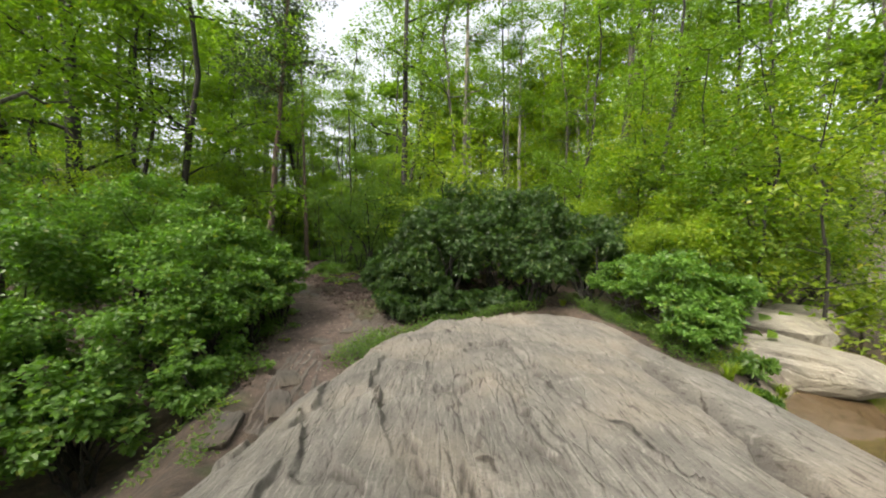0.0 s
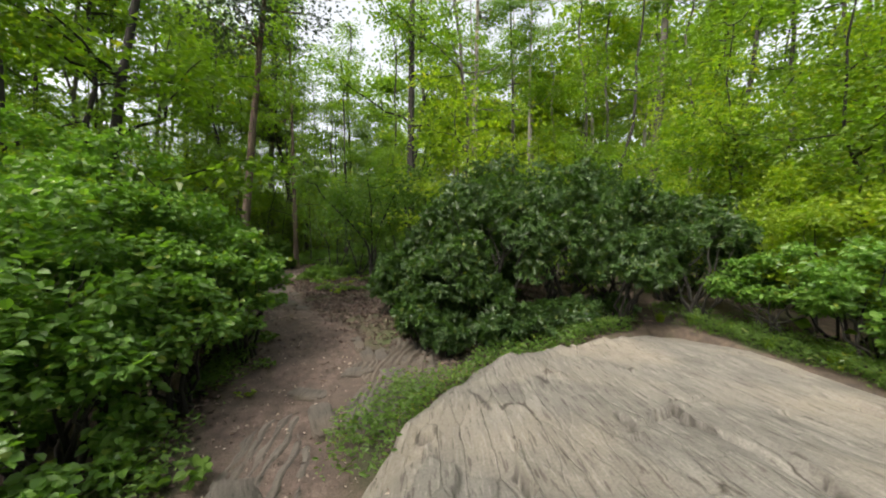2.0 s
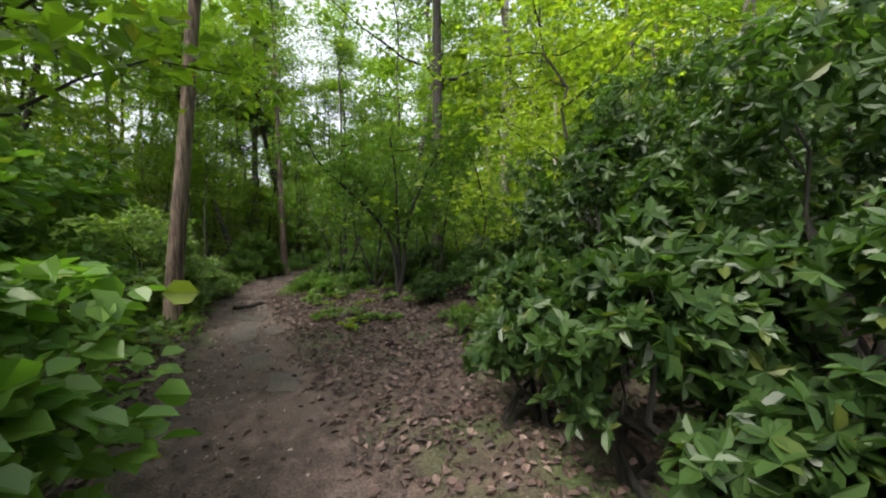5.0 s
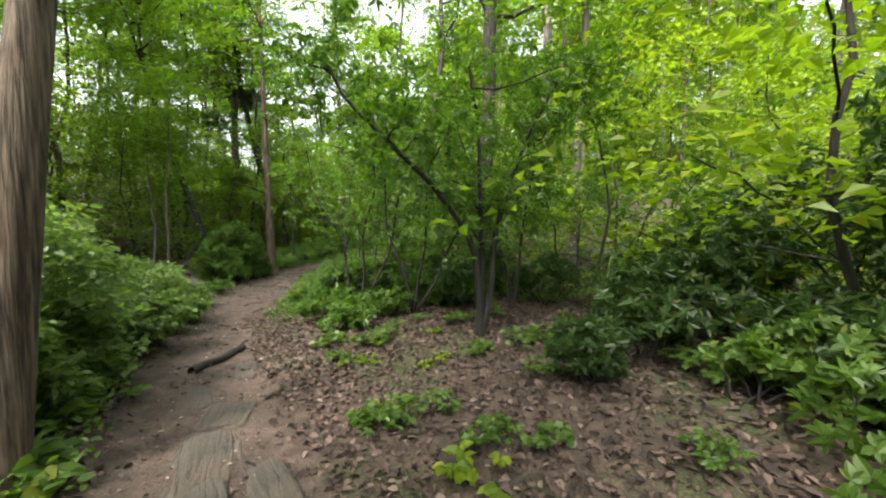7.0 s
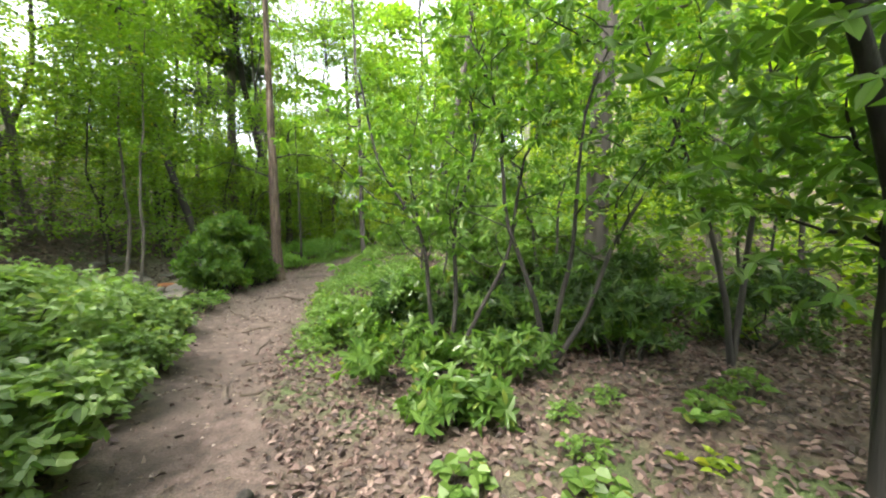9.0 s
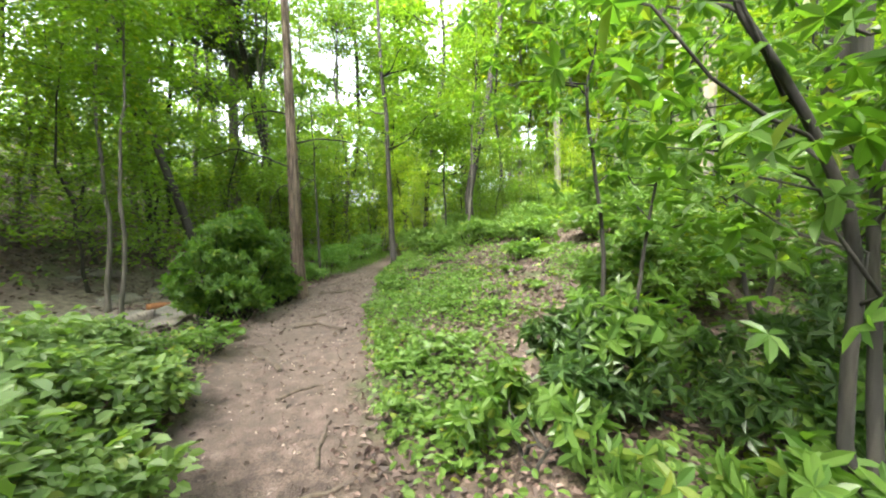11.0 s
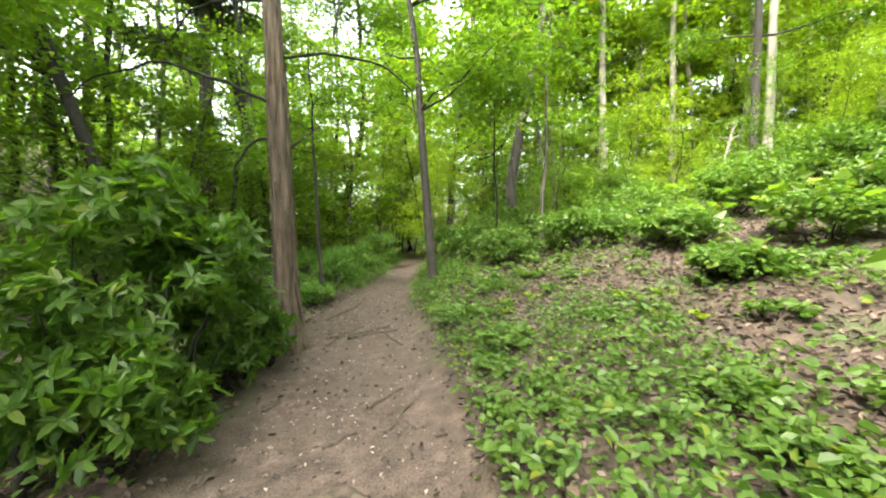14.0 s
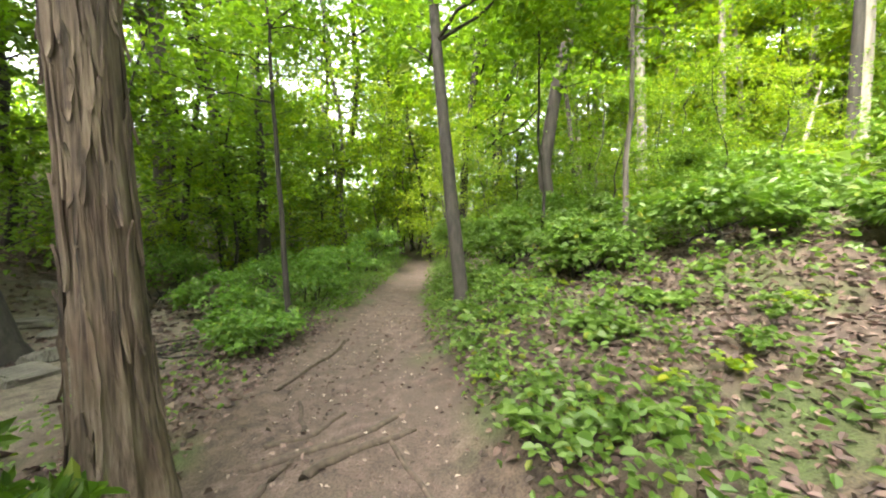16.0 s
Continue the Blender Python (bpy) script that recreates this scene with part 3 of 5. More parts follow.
def tree(name, x, y, height, r, bark, mat, label, lean=(0, 0), crown=(0.45, 1.0), spread=3.2, leaves=6000, size=0.17, limbs=9, group="", flare=1.5, sway=0.25, spray=0.9, z=None, category="tree"):
    """Tapered trunk, limbs, and a crown of flat leafy sprays round the limbs."""
    ob = empty(name, x, y, float(surface(x, y)) - 0.05 if z is None else z, label, category, group)
    n = 12
    top = np.array((lean[0], lean[1], height))
    pts = wander((0, 0, 0), top, n, sway * 0.25)
    t = np.linspace(0, 1, n)
    rad = r * (1 - 0.75 * t)
    pts = np.insert(pts, 1, pts[0] + (pts[1] - pts[0]) * 0.25 / max(height / n, 0.3), 0)
    rad = np.insert(rad, 1, rad[0])
    rad[0] *= flare
    tubes("trunk", [(pts, rad)], bark, ob, 10, 0.03)
    tips = []
    for i in range(limbs):
        f = rng.uniform(crown[0], min(crown[1], 0.97))
        a = pts[1:][min(int(f * n), n - 1)]
        th = rng.uniform(0, 2 * np.pi)
        ln = spread * rng.uniform(0.6, 1.1) * (1.15 - 0.6 * (f - crown[0]) / max(1 - crown[0], 0.1))
        e = a + np.array((math.cos(th) * ln, math.sin(th) * ln, ln * rng.uniform(0.1, 0.55)))
        ln_pts = wander(a, e, 7, 0.3)
        tubes("limb", [(ln_pts, np.linspace(max(r * 0.32, 0.012), 0.006, 7))], bark, ob, 5)
        tips += list(ln_pts[2:]) + [p + rng.normal(0, spread * 0.22, 3) * (1, 1, 0.5) for p in ln_pts[3:]]
    if leaves:
        tips = np.array(tips)
        m = len(tips)
        idx = rng.integers(0, m, leaves)
        rr = spray * np.sqrt(rng.random(leaves)) * rng.uniform(0.6, 1.2, m)[idx]
        th = rng.uniform(0, 2 * np.pi, leaves)
        tilt = rng.normal(0, 0.25, (m, 2))[idx]
        off = np.stack([np.cos(th) * rr, np.sin(th) * rr, 0 * rr], 1)
        off[:, 2] = off[:, 0] * tilt[:, 0] + off[:, 1] * tilt[:, 1] - 0.18 * rr ** 2 + rng.normal(0, 0.09, leaves) * spray
        way = off * (1, 1, 0.4) + rng.normal(0, 0.5, (leaves, 3)) * (1, 1, 0.4) * spray
        leaf_cloud("crown", tips[idx] + off, way, size, 0.34, mat, ob, 0.2)
    return ob


# big trunks beside the walk
def cedar(x, y, label):
    """A fluted trunk with shaggy strips of bark, bare dead limbs and a crown high up."""
    ob = tree("tree", x, y, 15, 0.12, BARK_SHAGGY, CANOPY, label, (-0.4, 0.3), (0.5, 1), 2.4, 4000, 0.14, 8, sway=0.02)
    old = [c for c in ob.children if c.name.startswith("trunk")][0]
    bpy.data.objects.remove(old)
    rings, sides = 150, 56
    t = np.linspace(0, 1, rings) ** 1.5
    an = np.arange(sides) * 2 * np.pi / sides
    T, A = np.meshgrid(t, an, indexing="ij")
    Z = T * 14.0
    rad = 0.138 * (1 - 0.7 * T) * (1 + 0.75 * np.exp(-Z * 2.1))
    flute = 0.09 * np.sin(A * 5 + 0.4 * Z + 1.0) * np.exp(-Z * 0.5) + 0.04 * np.sin(A * 9 + 2.0)
    strips = lump(A * 5.2, Z * 0.9, 1.0, 3, 12)
    shag = 0.10 * strips + 0.05 * np.sign(strips - 0.08) * (np.abs(np.sin(A)) > 0.0)
    R_ = rad * (1 + flute + shag)
    v = np.stack([np.cos(A) * R_ - 0.4 * T, np.sin(A) * R_ + 0.3 * T, Z], -1).reshape(-1, 3)
    k = np.arange(rings * sides).reshape(rings, sides)
    q = np.roll(k, -1, 1)
    trunk = mesh_object("trunk", v, np.stack([k[:-1], q[:-1], q[1:], k[1:]], -1).reshape(-1, 4), BARK_SHAGGY, ob, smooth=True)
    for _ in range(120):
        z0, ln, a0, wd = rng.uniform(0.15, 3.6), rng.uniform(0.25, 0.8), rng.uniform(0, 6.28), rng.uniform(0.006, 0.017)
        zz = np.linspace(z0, z0 + ln, 9)
        rr = 0.138 * (1 - 0.7 * zz / 14) * (1 + 0.75 * np.exp(-zz * 2.1)) * 1.13 + 0.03 * np.linspace(-1, 1, 9) ** 4 * rng.random()
        aa = a0 + np.cumsum(rng.normal(0, 0.03, 9))
        wd = wd * (1 - np.linspace(-1, 1, 9) ** 6 * 0.7)
        sv = []
        for side, dr in ((-1, 0), (1, 0), (1, -0.012), (-1, -0.012)):
            ang = aa + side * wd / rr
            sv.append(np.stack([np.cos(ang) * (rr + dr) - 0.4 * zz / 14, np.sin(ang) * (rr + dr) + 0.3 * zz / 14, zz], 1))
        sv = np.stack(sv, 1).reshape(-1, 3)
        m = np.arange(36).reshape(9, 4)
        mesh_object("bark_strip", sv, np.stack([m[:-1], np.roll(m, -1, 1)[:-1], np.roll(m, -1, 1)[1:], m[1:]], -1).reshape(-1, 4), BARK_SHAGGY, trunk)
    for z, pts in ((3.3, [(-0.6, -0.1, 0.25), (-1.3, -0.2, 0.45), (-1.9, -0.3, 0.2), (-2.3, -0.3, -0.1)]), (2.9, [(-0.3, 0.0, -0.05), (-0.6, 0.1, -0.35), (-0.65, 0.1, -0.9)]), (2.6, [(0.25, 0.1, 0.3), (0.5, 0.2, 0.5)]), (3.9, [(0.6, 0.2, 0.2), (1.3, 0.4, 0.2), (1.8, 0.5, -0.1), (1.85, 0.5, -0.6)]), (4.6, [(-0.5, 0.2, 0.2), (-1.2, 0.5, 0.2), (-1.7, 0.7, -0.2)])):
        p = np.concatenate([[(0.0, 0.0, 0.0)], np.array(pts)]) + (-0.4 * z / 14, 0.3 * z / 14, z)
        tt = np.linspace(0, 1, 14)
        p = np.stack([np.interp(tt, np.linspace(0, 1, len(p)), p[:, i]) for i in range(3)], 1) + rng.normal(0, 0.012, (14, 3))
        tubes("dead_limb", [(p, np.linspace(0.026, 0.007, 14))], BARK_DARK, ob, 6)
    return ob


cedar(-9.75, 25.68, "tall cedar with shaggy grey-brown peeling bark")
tree("tree", -7.5, 29.2, 16, 0.115, BARK_DARK, CANOPY, "dark slender oak leaning beside the path", (-1.2, 3.5), (0.25, 1), 3.0, 7000, 0.15, 12, sway=0.1)
tree("tree", -6.4, 12.95, 13, 0.125, BARK_SHAGGY, NEEDLE, "brown-barked cedar at the path's edge", (0.6, 1.2), (0.42, 1), 1.8, 5000, 0.12, 12, sway=0.06)
tree("tree", -13.9, 29.5, 15, 0.17, BARK_DARK, CANOPY, "dark leaning trunk over the creek bed", (-5.0, 1.0), (0.55, 1), 3.0, 6000, 0.16, 9, sway=0.1)
tree("tree", -2.25, 19.8, 24, 0.2, BARK_DARK, CANOPY, "tall straight dark-barked oak behind the laurels", (0.3, 0.5), (0.27, 1), 4.0, 9000, 0.17, 14, sway=0.04)
tree("tree", 11.3, 23.1, 24, 0.27, BARK_GREY, CANOPY, "tall grey-barked hardwood on the flat", (1.0, 0), (0.3, 1), 4.5, 9000, 0.18, 14, sway=0.06)
tree("tree", 5.76, 33.8, 22, 0.16, BARK_DARK, CANOPY, "slim dark-barked hardwood in the woods", (-0.5, 0), (0.25, 1), 3.5, 7000, 0.18, 12, sway=0.06)
tree("tree", -14.8, 14.6, 22, 0.3, BARK_DARK, CANOPY, "dark thick-trunked hardwood above the gully", (-1.5, 1.0), (0.18, 1), 4.0, 9000, 0.17, 16, sway=0.05)
tree("pine", -17.0, 38.0, 29, 0.3, BARK_GREY, NEEDLE, "tall grey-green pine in the far woods", (0.5, 0.5), (0.3, 1), 2.6, 9000, 0.26, 26, sway=0.04, category="tree")
tree("tree", 1.4, 25.9, 22, 0.21, BARK_PATCHED, CANOPY, "grey trunk with pale patches where bark has peeled", (0.3, 0.0), (0.45, 1), 3.4, 6000, 0.17, 10, sway=0.03)
tree("sapling", -10.2, 29.75, 6.5, 0.05, BARK_DARK, CANOPY, "thin dark sapling forking above the path", (-0.3, 0.3), (0.55, 1), 1.4, 2600, 0.12, 7, sway=0.1)
tree("sapling", -14.0, 25.3, 8, 0.06, BARK_GREY, CANOPY, "thin grey sapling in the creek bed", (-0.2, 0.5), (0.5, 1), 1.6, 2500, 0.13, 7)
tree("sapling", -12.5, 23.7, 7, 0.045, BARK_GREY, CANOPY, "thin grey sapling at the creek's edge", (0.3, 0.2), (0.5, 1), 1.5, 2500, 0.13, 7)
tree("sapling", -5.5, 31.0, 7, 0.04, BARK_DARK, CANOPY, "thin dark sapling on the bank", (0.0, 0.3), (0.4, 1), 1.6, 2600, 0.13, 8)
tree("sapling", -4.8, 29.3, 8, 0.05, BARK_GREY, CANOPY, "thin pale sapling on the bank", (0.3, 0.3), (0.45, 1), 1.8, 2600, 0.13, 8)
tree("sapling", -7.9, 44, 10, 0.06, BARK_DARK, CANOPY, "thin far sapling by the path's end", (0.0, 0.3), (0.35, 1), 2.2, 2600, 0.16, 8)
tree("snag", -12.65, 35.6, 7.5, 0.22, BARK_DARK, CANOPY, "dark broken snag beside the creek bed", (0.1, 0), (0.5, 1), 0.5, 0, 0.1, 3, category="dead tree")
for bx, by, bz, br in ((3.1, 40.0, 24, 0.24), (5.3, 48.3, 22, 0.22), (6.0, 49.5, 22, 0.18), (7.25, 40.1, 22, 0.2), (7.25, 34.6, 22, 0.19), (1.5, 47, 22, 0.17), (11, 45, 22, 0.2)):
    tree("pale_tree", bx, by, bz, br, BARK_PALE, CANOPY, "pale-barked hardwood on the sunny slope", (rng.normal(0, 0.8), 0), (0.4, 1), 3.4, 5000, 0.19, 9, group="pale trees on the slope", sway=0.08)
tree("snag", 5.3, 35.1, 3.4, 0.1, BARK_PALE, CANOPY, "bleached dead snag with bare broken limbs", (0.9, 0), (0.5, 1), 0.8, 0, 0.1, 4, category="dead tree")

# shrubs on the bank beside the rock; each tuple ends with the height of its top
for x, y, r, top in ((-4.5, 6.1, 1.15, 1.75), (-6.0, 7.2, 1.5, 2.6), (-4.4, 8.2, 0.9, 1.9), (-6.9, 5.2, 1.5, 2.4), (-5.6, 9.8, 1.0, 2.0), (-7.6, 9.6, 1.5, 2.8), (-4.9, 7.5, 1.0, 2.5), (-3.75, 6.9, 0.7, 1.0), (-3.9, 5.6, 0.7, 0.75), (-4.9, 4.6, 0.85, 0.75), (-6.2, 3.9, 0.9, 0.9), (-3.6, 7.9, 0.6, 1.2), (-8.3, 6.8, 1.5, 2.9), (-4.3, 4.1, 0.6, -0.2), (-5.3, 3.4, 0.8, 0.0), (-3.5, 4.9, 0.45, -0.2), (-7.4, 3.6, 1.0, 1.2)):
    shrub("shrub", x, y, r, top - float(surface(x, y)), int(5600 * r), SHRUB, "leafy green shrub over a dark bank", 0.075, 0.44, low=0.1, group="shrubs on the bank", clumps=44, stems=9, fine=True, puff=0.27)
# laurel thicket behind the rock: dark and open underneath
for x, y, r, h, low in ((-0.75, 8.7, 0.75, 1.6, 0.2), (0.1, 9.4, 1.15, 2.6, 0.4), (1.5, 10.0, 1.35, 2.9, 0.45), (3.0, 10.6, 1.3, 2.7, 0.45), (4.5, 10.9, 1.2, 2.5, 0.4), (3.9, 9.4, 0.9, 2.0, 0.35), (-0.7, 10.6, 0.9, 2.4, 0.2), (-1.05, 8.2, 0.5, 1.0, 0.12), (-0.2, 8.5, 0.5, 1.15, 0.2), (-1.35, 9.1, 0.6, 1.4, 0.15), (-1.75, 9.9, 0.5, 1.2, 0.12), (2.3, 9.2, 0.8, 1.7, 0.55), (0.5, 12.0, 1.6, 3.5, 0.3), (2.7, 12.8, 1.7, 3.4, 0.3), (-2.5, 13.8, 0.3, 0.6, 0.1), (-0.75, 8.05, 0.4, 0.6, 0.06), (-0.1, 8.25, 0.4, 0.55, 0.06), (0.6, 8.6, 0.45, 0.6, 0.06), (1.4, 9.0, 0.45, 0.6, 0.06), (-1.2, 8.7, 0.35, 0.5, 0.06), (2.3, 9.5, 0.4, 0.5, 0.06)):
    shrub("laurel", x, y, r, h, int(7200 * r), LAUREL, "dense dark evergreen laurel with whorled leaves", 0.085, 0.27, 6, low=low, group="laurels behind the rock", clumps=40, stems=10, fine=True, puff=0.27, thick=1.3)
# bright shrubs beside the creek
for x, y, r, h in ((5.5, 8.4, 1.15, 2.6), (6.8, 10.2, 1.3, 3.2), (5.9, 12.6, 1.5, 3.4), (8.4, 12.4, 1.5, 3.4), (7.7, 9.6, 0.9, 1.7), (9.6, 9.6, 1.2, 2.4), (11.0, 8.2, 1.2, 2.2)):
    shrub("shrub", x, y, r, h, int(4200 * r), BRIGHT, "sunlit yellow-green shrub beside the creek", 0.085, 0.34, low=0.08, group="sunny shrubs by the creek", clumps=34, stems=8)
for x, y, r, h in ((4.6, 7.3, 0.8, 1.8), (4.45, 6.2, 0.5, 0.9), (5.1, 6.9, 0.6, 1.2), (4.4, 8.4, 0.8, 1.6), (5.9, 7.6, 0.7, 1.4)):
    shrub("shrub", x, y, r, h, int(4800 * r), SHRUB, "green leafy shrub at the slab's edge", 0.08, 0.36, low=0.05, group="shrubs at the slab's edge", clumps=36, stems=8, fine=True, puff=0.27)
# left of the path further on
for x, y, r, h in ((-7.4, 13.6, 0.9, 2.1), (-8.4, 15.2, 0.9, 1.8), (-9.0, 17.0, 0.9, 1.4), (-9.9, 18.6, 0.9, 1.2), (-10.8, 16.0, 1.3, 2.6), (-9.2, 13.2, 1.4, 3.0), (-12.2, 18.6, 1.4, 1.9), (-10.6, 20.3, 0.7, 0.8), (-8.1, 11.8, 0.9, 2.5), (-7.45, 14.6, 0.5, 0.9), (-7.75, 15.8, 0.5, 0.85), (-8.35, 17.0, 0.5, 0.75), (-8.8, 18.2, 0.5, 0.6), (-9.4, 19.4, 0.5, 0.55), (-7.0, 13.6, 0.4, 0.8), (-9.6, 15.6, 1.0, 2.2), (-11.2, 18.0, 1.0, 1.5)):
    shrub("shrub", x, y, r, h, int(4200 * r), GREYGREEN, "grey-green leafy shrub along the path", 0.085, 0.36, low=0.08, group="shrubs along the path", clumps=30, stems=7, fine=r < 1)
# many-stemmed laurel trees right of the path
def laurel_tree(x, y, stems, r0, whorls, label, skirt=1.5):
    """Crooked stems out of one foot, twigs along their upper half, whorled leaves at the twig ends."""
    ob = empty("laurel_tree", x, y, float(surface(x, y)) - 0.04, label, "shrub", "laurels over the leaf litter")
    hubs = []
    for pts in stems:
        p = np.concatenate([[(0.0, 0.0, 0.0)], np.array(pts, float)])
        k = 18
        t = np.linspace(0, 1, k)
        p = np.stack([np.interp(t, np.linspace(0, 1, len(p)), p[:, i]) for i in range(3)], 1)
        p[1:-1] = 0.25 * p[:-2] + 0.5 * p[1:-1] + 0.25 * p[2:]
        p += np.cumsum(rng.normal(0, 0.016, (k, 3)), 0) * t[:, None]
        tubes("stem", [(p, np.linspace(r0, r0 * 0.3, k))], TWIG, ob, 8, 0.05)
        for _ in range(7):
            a = p[rng.integers(7, k)]
            e = a + np.array((rng.normal(0, 0.5), rng.normal(0, 0.5), rng.uniform(0.1, 0.6)))
            q = wander(a, e, 6, 0.4)
            tubes("twig", [(q, np.linspace(r0 * 0.3, 0.004, 6))], TWIG, ob, 5)
            hubs += list(q[2:])
        hubs += list(p[-3:])
    hubs = np.array(hubs)
    hubs = hubs[hubs[:, 2] > skirt]
    hub = hubs[rng.integers(0, len(hubs), whorls)] + rng.normal(0, 0.27, (whorls, 3))
    w = 6
    tilt = unit(rng.normal(0, 0.45, (whorls, 3)) + (0, 0, 0.8))
    q = unit(np.cross(tilt, rng.normal(0, 1, (whorls, 3))))
    q2 = np.cross(tilt, q)
    q, q2, ax, hub = (np.repeat(v, w, 0) for v in (q, q2, tilt, hub))
    an = np.tile(np.arange(w) * 2 * np.pi / w, whorls) + rng.normal(0, 0.25, whorls * w)
    way = q * np.cos(an)[:, None] + q2 * np.sin(an)[:, None] + ax * rng.uniform(-0.5, 0.4, (whorls * w, 1))
    leaf_cloud("foliage", hub, way, 0.095, 0.22, LAUREL_LIT, ob, 0.25, True, ax)
    return ob


laurel_tree(-3.2, 15.25, [[(0.0, 0, 0.6), (-0.1, -0.05, 1.25), (-0.5, -0.25, 1.8), (-1.0, -0.35, 2.3), (-1.5, -0.3, 2.8), (-1.8, -0.2, 3.3)], [(0.04, 0.05, 0.7), (0.07, 0.05, 1.5), (0.12, 0.1, 2.3), (0.05, 0.1, 3.4)], [(0.16, 0.02, 0.6), (0.2, 0.0, 1.3), (0.4, 0.1, 2.0), (0.75, 0.15, 2.7), (1.1, 0.2, 3.3)]], 0.05, 1000, "forked laurel with crooked dark stems over leaf litter", 1.4)
laurel_tree(-2.3, 17.0, [[(-0.1, 0, 0.7), (-0.3, 0.05, 1.5), (-0.6, 0.1, 2.4), (-0.9, 0.2, 3.3)], [(0.1, 0.05, 0.8), (0.2, 0.1, 1.7), (0.4, 0.2, 2.7), (0.3, 0.3, 3.6)]], 0.034, 520, "open laurel with crooked dark stems in the shade")
LT = "open laurel with slender dark stems beside the path"
laurel_tree(-5.05, 17.5, [[(-0.2, 0, 0.7), (-0.25, 0, 1.5), (-0.7, 0, 2.2), (-0.9, 0.1, 3.2)], [(0.1, 0.1, 0.8), (0.05, 0.1, 1.6), (0.3, 0.2, 2.6), (0.2, 0.2, 3.4)], [(0.25, -0.1, 0.6), (0.6, -0.1, 1.3), (0.7, 0, 2.2), (1.1, 0, 3.0)]], 0.03, 430, LT)
laurel_tree(-4.05, 17.3, [[(-0.15, 0, 0.8), (-0.5, 0, 1.6), (-0.5, 0.1, 2.6), (-0.8, 0.1, 3.4)], [(0.1, 0, 0.7), (0.25, 0, 1.5), (0.2, 0, 2.5), (0.5, 0, 3.4)], [(0.4, 0, 0.6), (0.7, 0.1, 1.4), (1.2, 0.1, 2.2), (1.4, 0.1, 3.2)]], 0.032, 460, LT)
laurel_tree(-5.2, 19.2, [[(-0.1, 0, 0.7), (-0.1, 0, 1.5), (-0.3, 0, 2.5), (-0.2, 0.1, 3.2)], [(0.2, 0, 0.7), (0.3, 0, 1.5), (0.5, 0, 2.6)]], 0.026, 360, LT)
laurel_tree(-3.1, 19.9, [[(-0.2, 0, 0.8), (-0.3, 0, 1.7), (-0.8, 0, 2.8), (-1.0, 0.1, 3.6)], [(0.2, 0, 0.7), (0.2, 0, 1.7), (0.6, 0, 2.7), (0.7, 0, 3.6)]], 0.03, 420, LT)
laurel_tree(-0.7, 18.4, [[(-0.2, 0, 0.8), (-0.3, 0, 1.7), (-0.8, 0, 2.8)], [(0.2, 0, 0.7), (0.2, 0, 1.7), (0.6, 0, 3.0)]], 0.03, 420, LT)
laurel_tree(-1.2, 15.9, [[(-0.1, 0, 0.8), (0.1, 0, 1.7), (-0.1, 0, 2.8), (-0.4, 0, 3.4)], [(0.3, 0, 0.6), (0.5, 0, 1.4), (0.9, 0, 2.4)]], 0.03, 420, LT)
for x, y, r, h in ((-4.6, 18.2, 0.6, 0.9), (-3.6, 18.5, 0.7, 1.0), (-5.6, 18.9, 0.5, 0.9), (-2.6, 18.9, 0.8, 1.1), (-1.6, 17.4, 0.6, 0.9), (-3.3, 17.2, 0.5, 0.8)):
    shrub("laurel", x, y, r, h, int(3400 * r), LAUREL, "low dark laurel under taller stems", 0.1, 0.21, 6, low=0.08, group="low dark laurels", clumps=18, stems=5)
for x, y, r, h in ((0.5, 12.8, 0.95, 2.2), (1.2, 14.8, 1.2, 2.4), (0.5, 11.5, 0.7, 1.0), (-0.7, 12.7, 0.55, 0.8), (-0.5, 11.8, 0.5, 0.9), (-0.4, 13.7, 0.6, 0.8), (-1.0, 13.4, 0.35, 0.5), (-1.0, 14.8, 0.7, 1.1), (-1.7, 14.2, 0.5, 0.75), (-0.2, 15.2, 0.8, 1.5), (1.9, 17.0, 1.4, 2.3)):
    shrub("laurel", x, y, r, h, int(3600 * r), LAUREL, "dark glossy laurel beside the leaf litter", 0.11, 0.21, 6, low=0.08, group="laurels by the clearing", clumps=26, stems=7, fine=True)
for x, y, r, h in ((-1.8, 11.9, 0.4, 0.5), (-1.3, 12.4, 0.5, 0.65), (-0.9, 13.2, 0.5, 0.7), (-0.6, 12.3, 0.55, 0.8), (-1.2, 11.4, 0.45, 0.55), (0.1, 12.2, 0.6, 1.0), (-0.5, 11.5, 0.5, 0.75), (-1.5, 13.2, 0.35, 0.45)):
    shrub("broadleaf_herb", x, y, r, h, int(2000 * r), HERB, "bright broad-leaved herb at the clearing's edge", 0.075, 0.34, 5, low=0.1, group="broad-leaved herbs by the clearing", clumps=22, stems=6, fine=True, puff=0.3)
# low laurels at the path's edge
for x, y, r, h in ((-5.5, 17.5, 0.55, 0.55), (-4.8, 16.9, 0.6, 0.5), (-6.1, 18.6, 0.5, 0.6), (-4.2, 17.6, 0.7, 0.7), (-5.0, 19.0, 0.8, 0.9), (-3.2, 17.6, 0.6, 0.6), (-2.0, 18.6, 0.8, 0.8), (-5.2, 16.5, 0.3, 0.35), (4.9, 5.5, 0.3, 0.4), (5.3, 6.9, 0.35, 0.5), (4.55, 5.0, 0.22, 0.3)):
    shrub("low_laurel", x, y, r, h, int(1700 * r), LAUREL_LIT, "low laurel with broad green leaves", 0.115, 0.22, 7, low=0.2, group="low laurels", clumps=14, stems=6, fine=True)
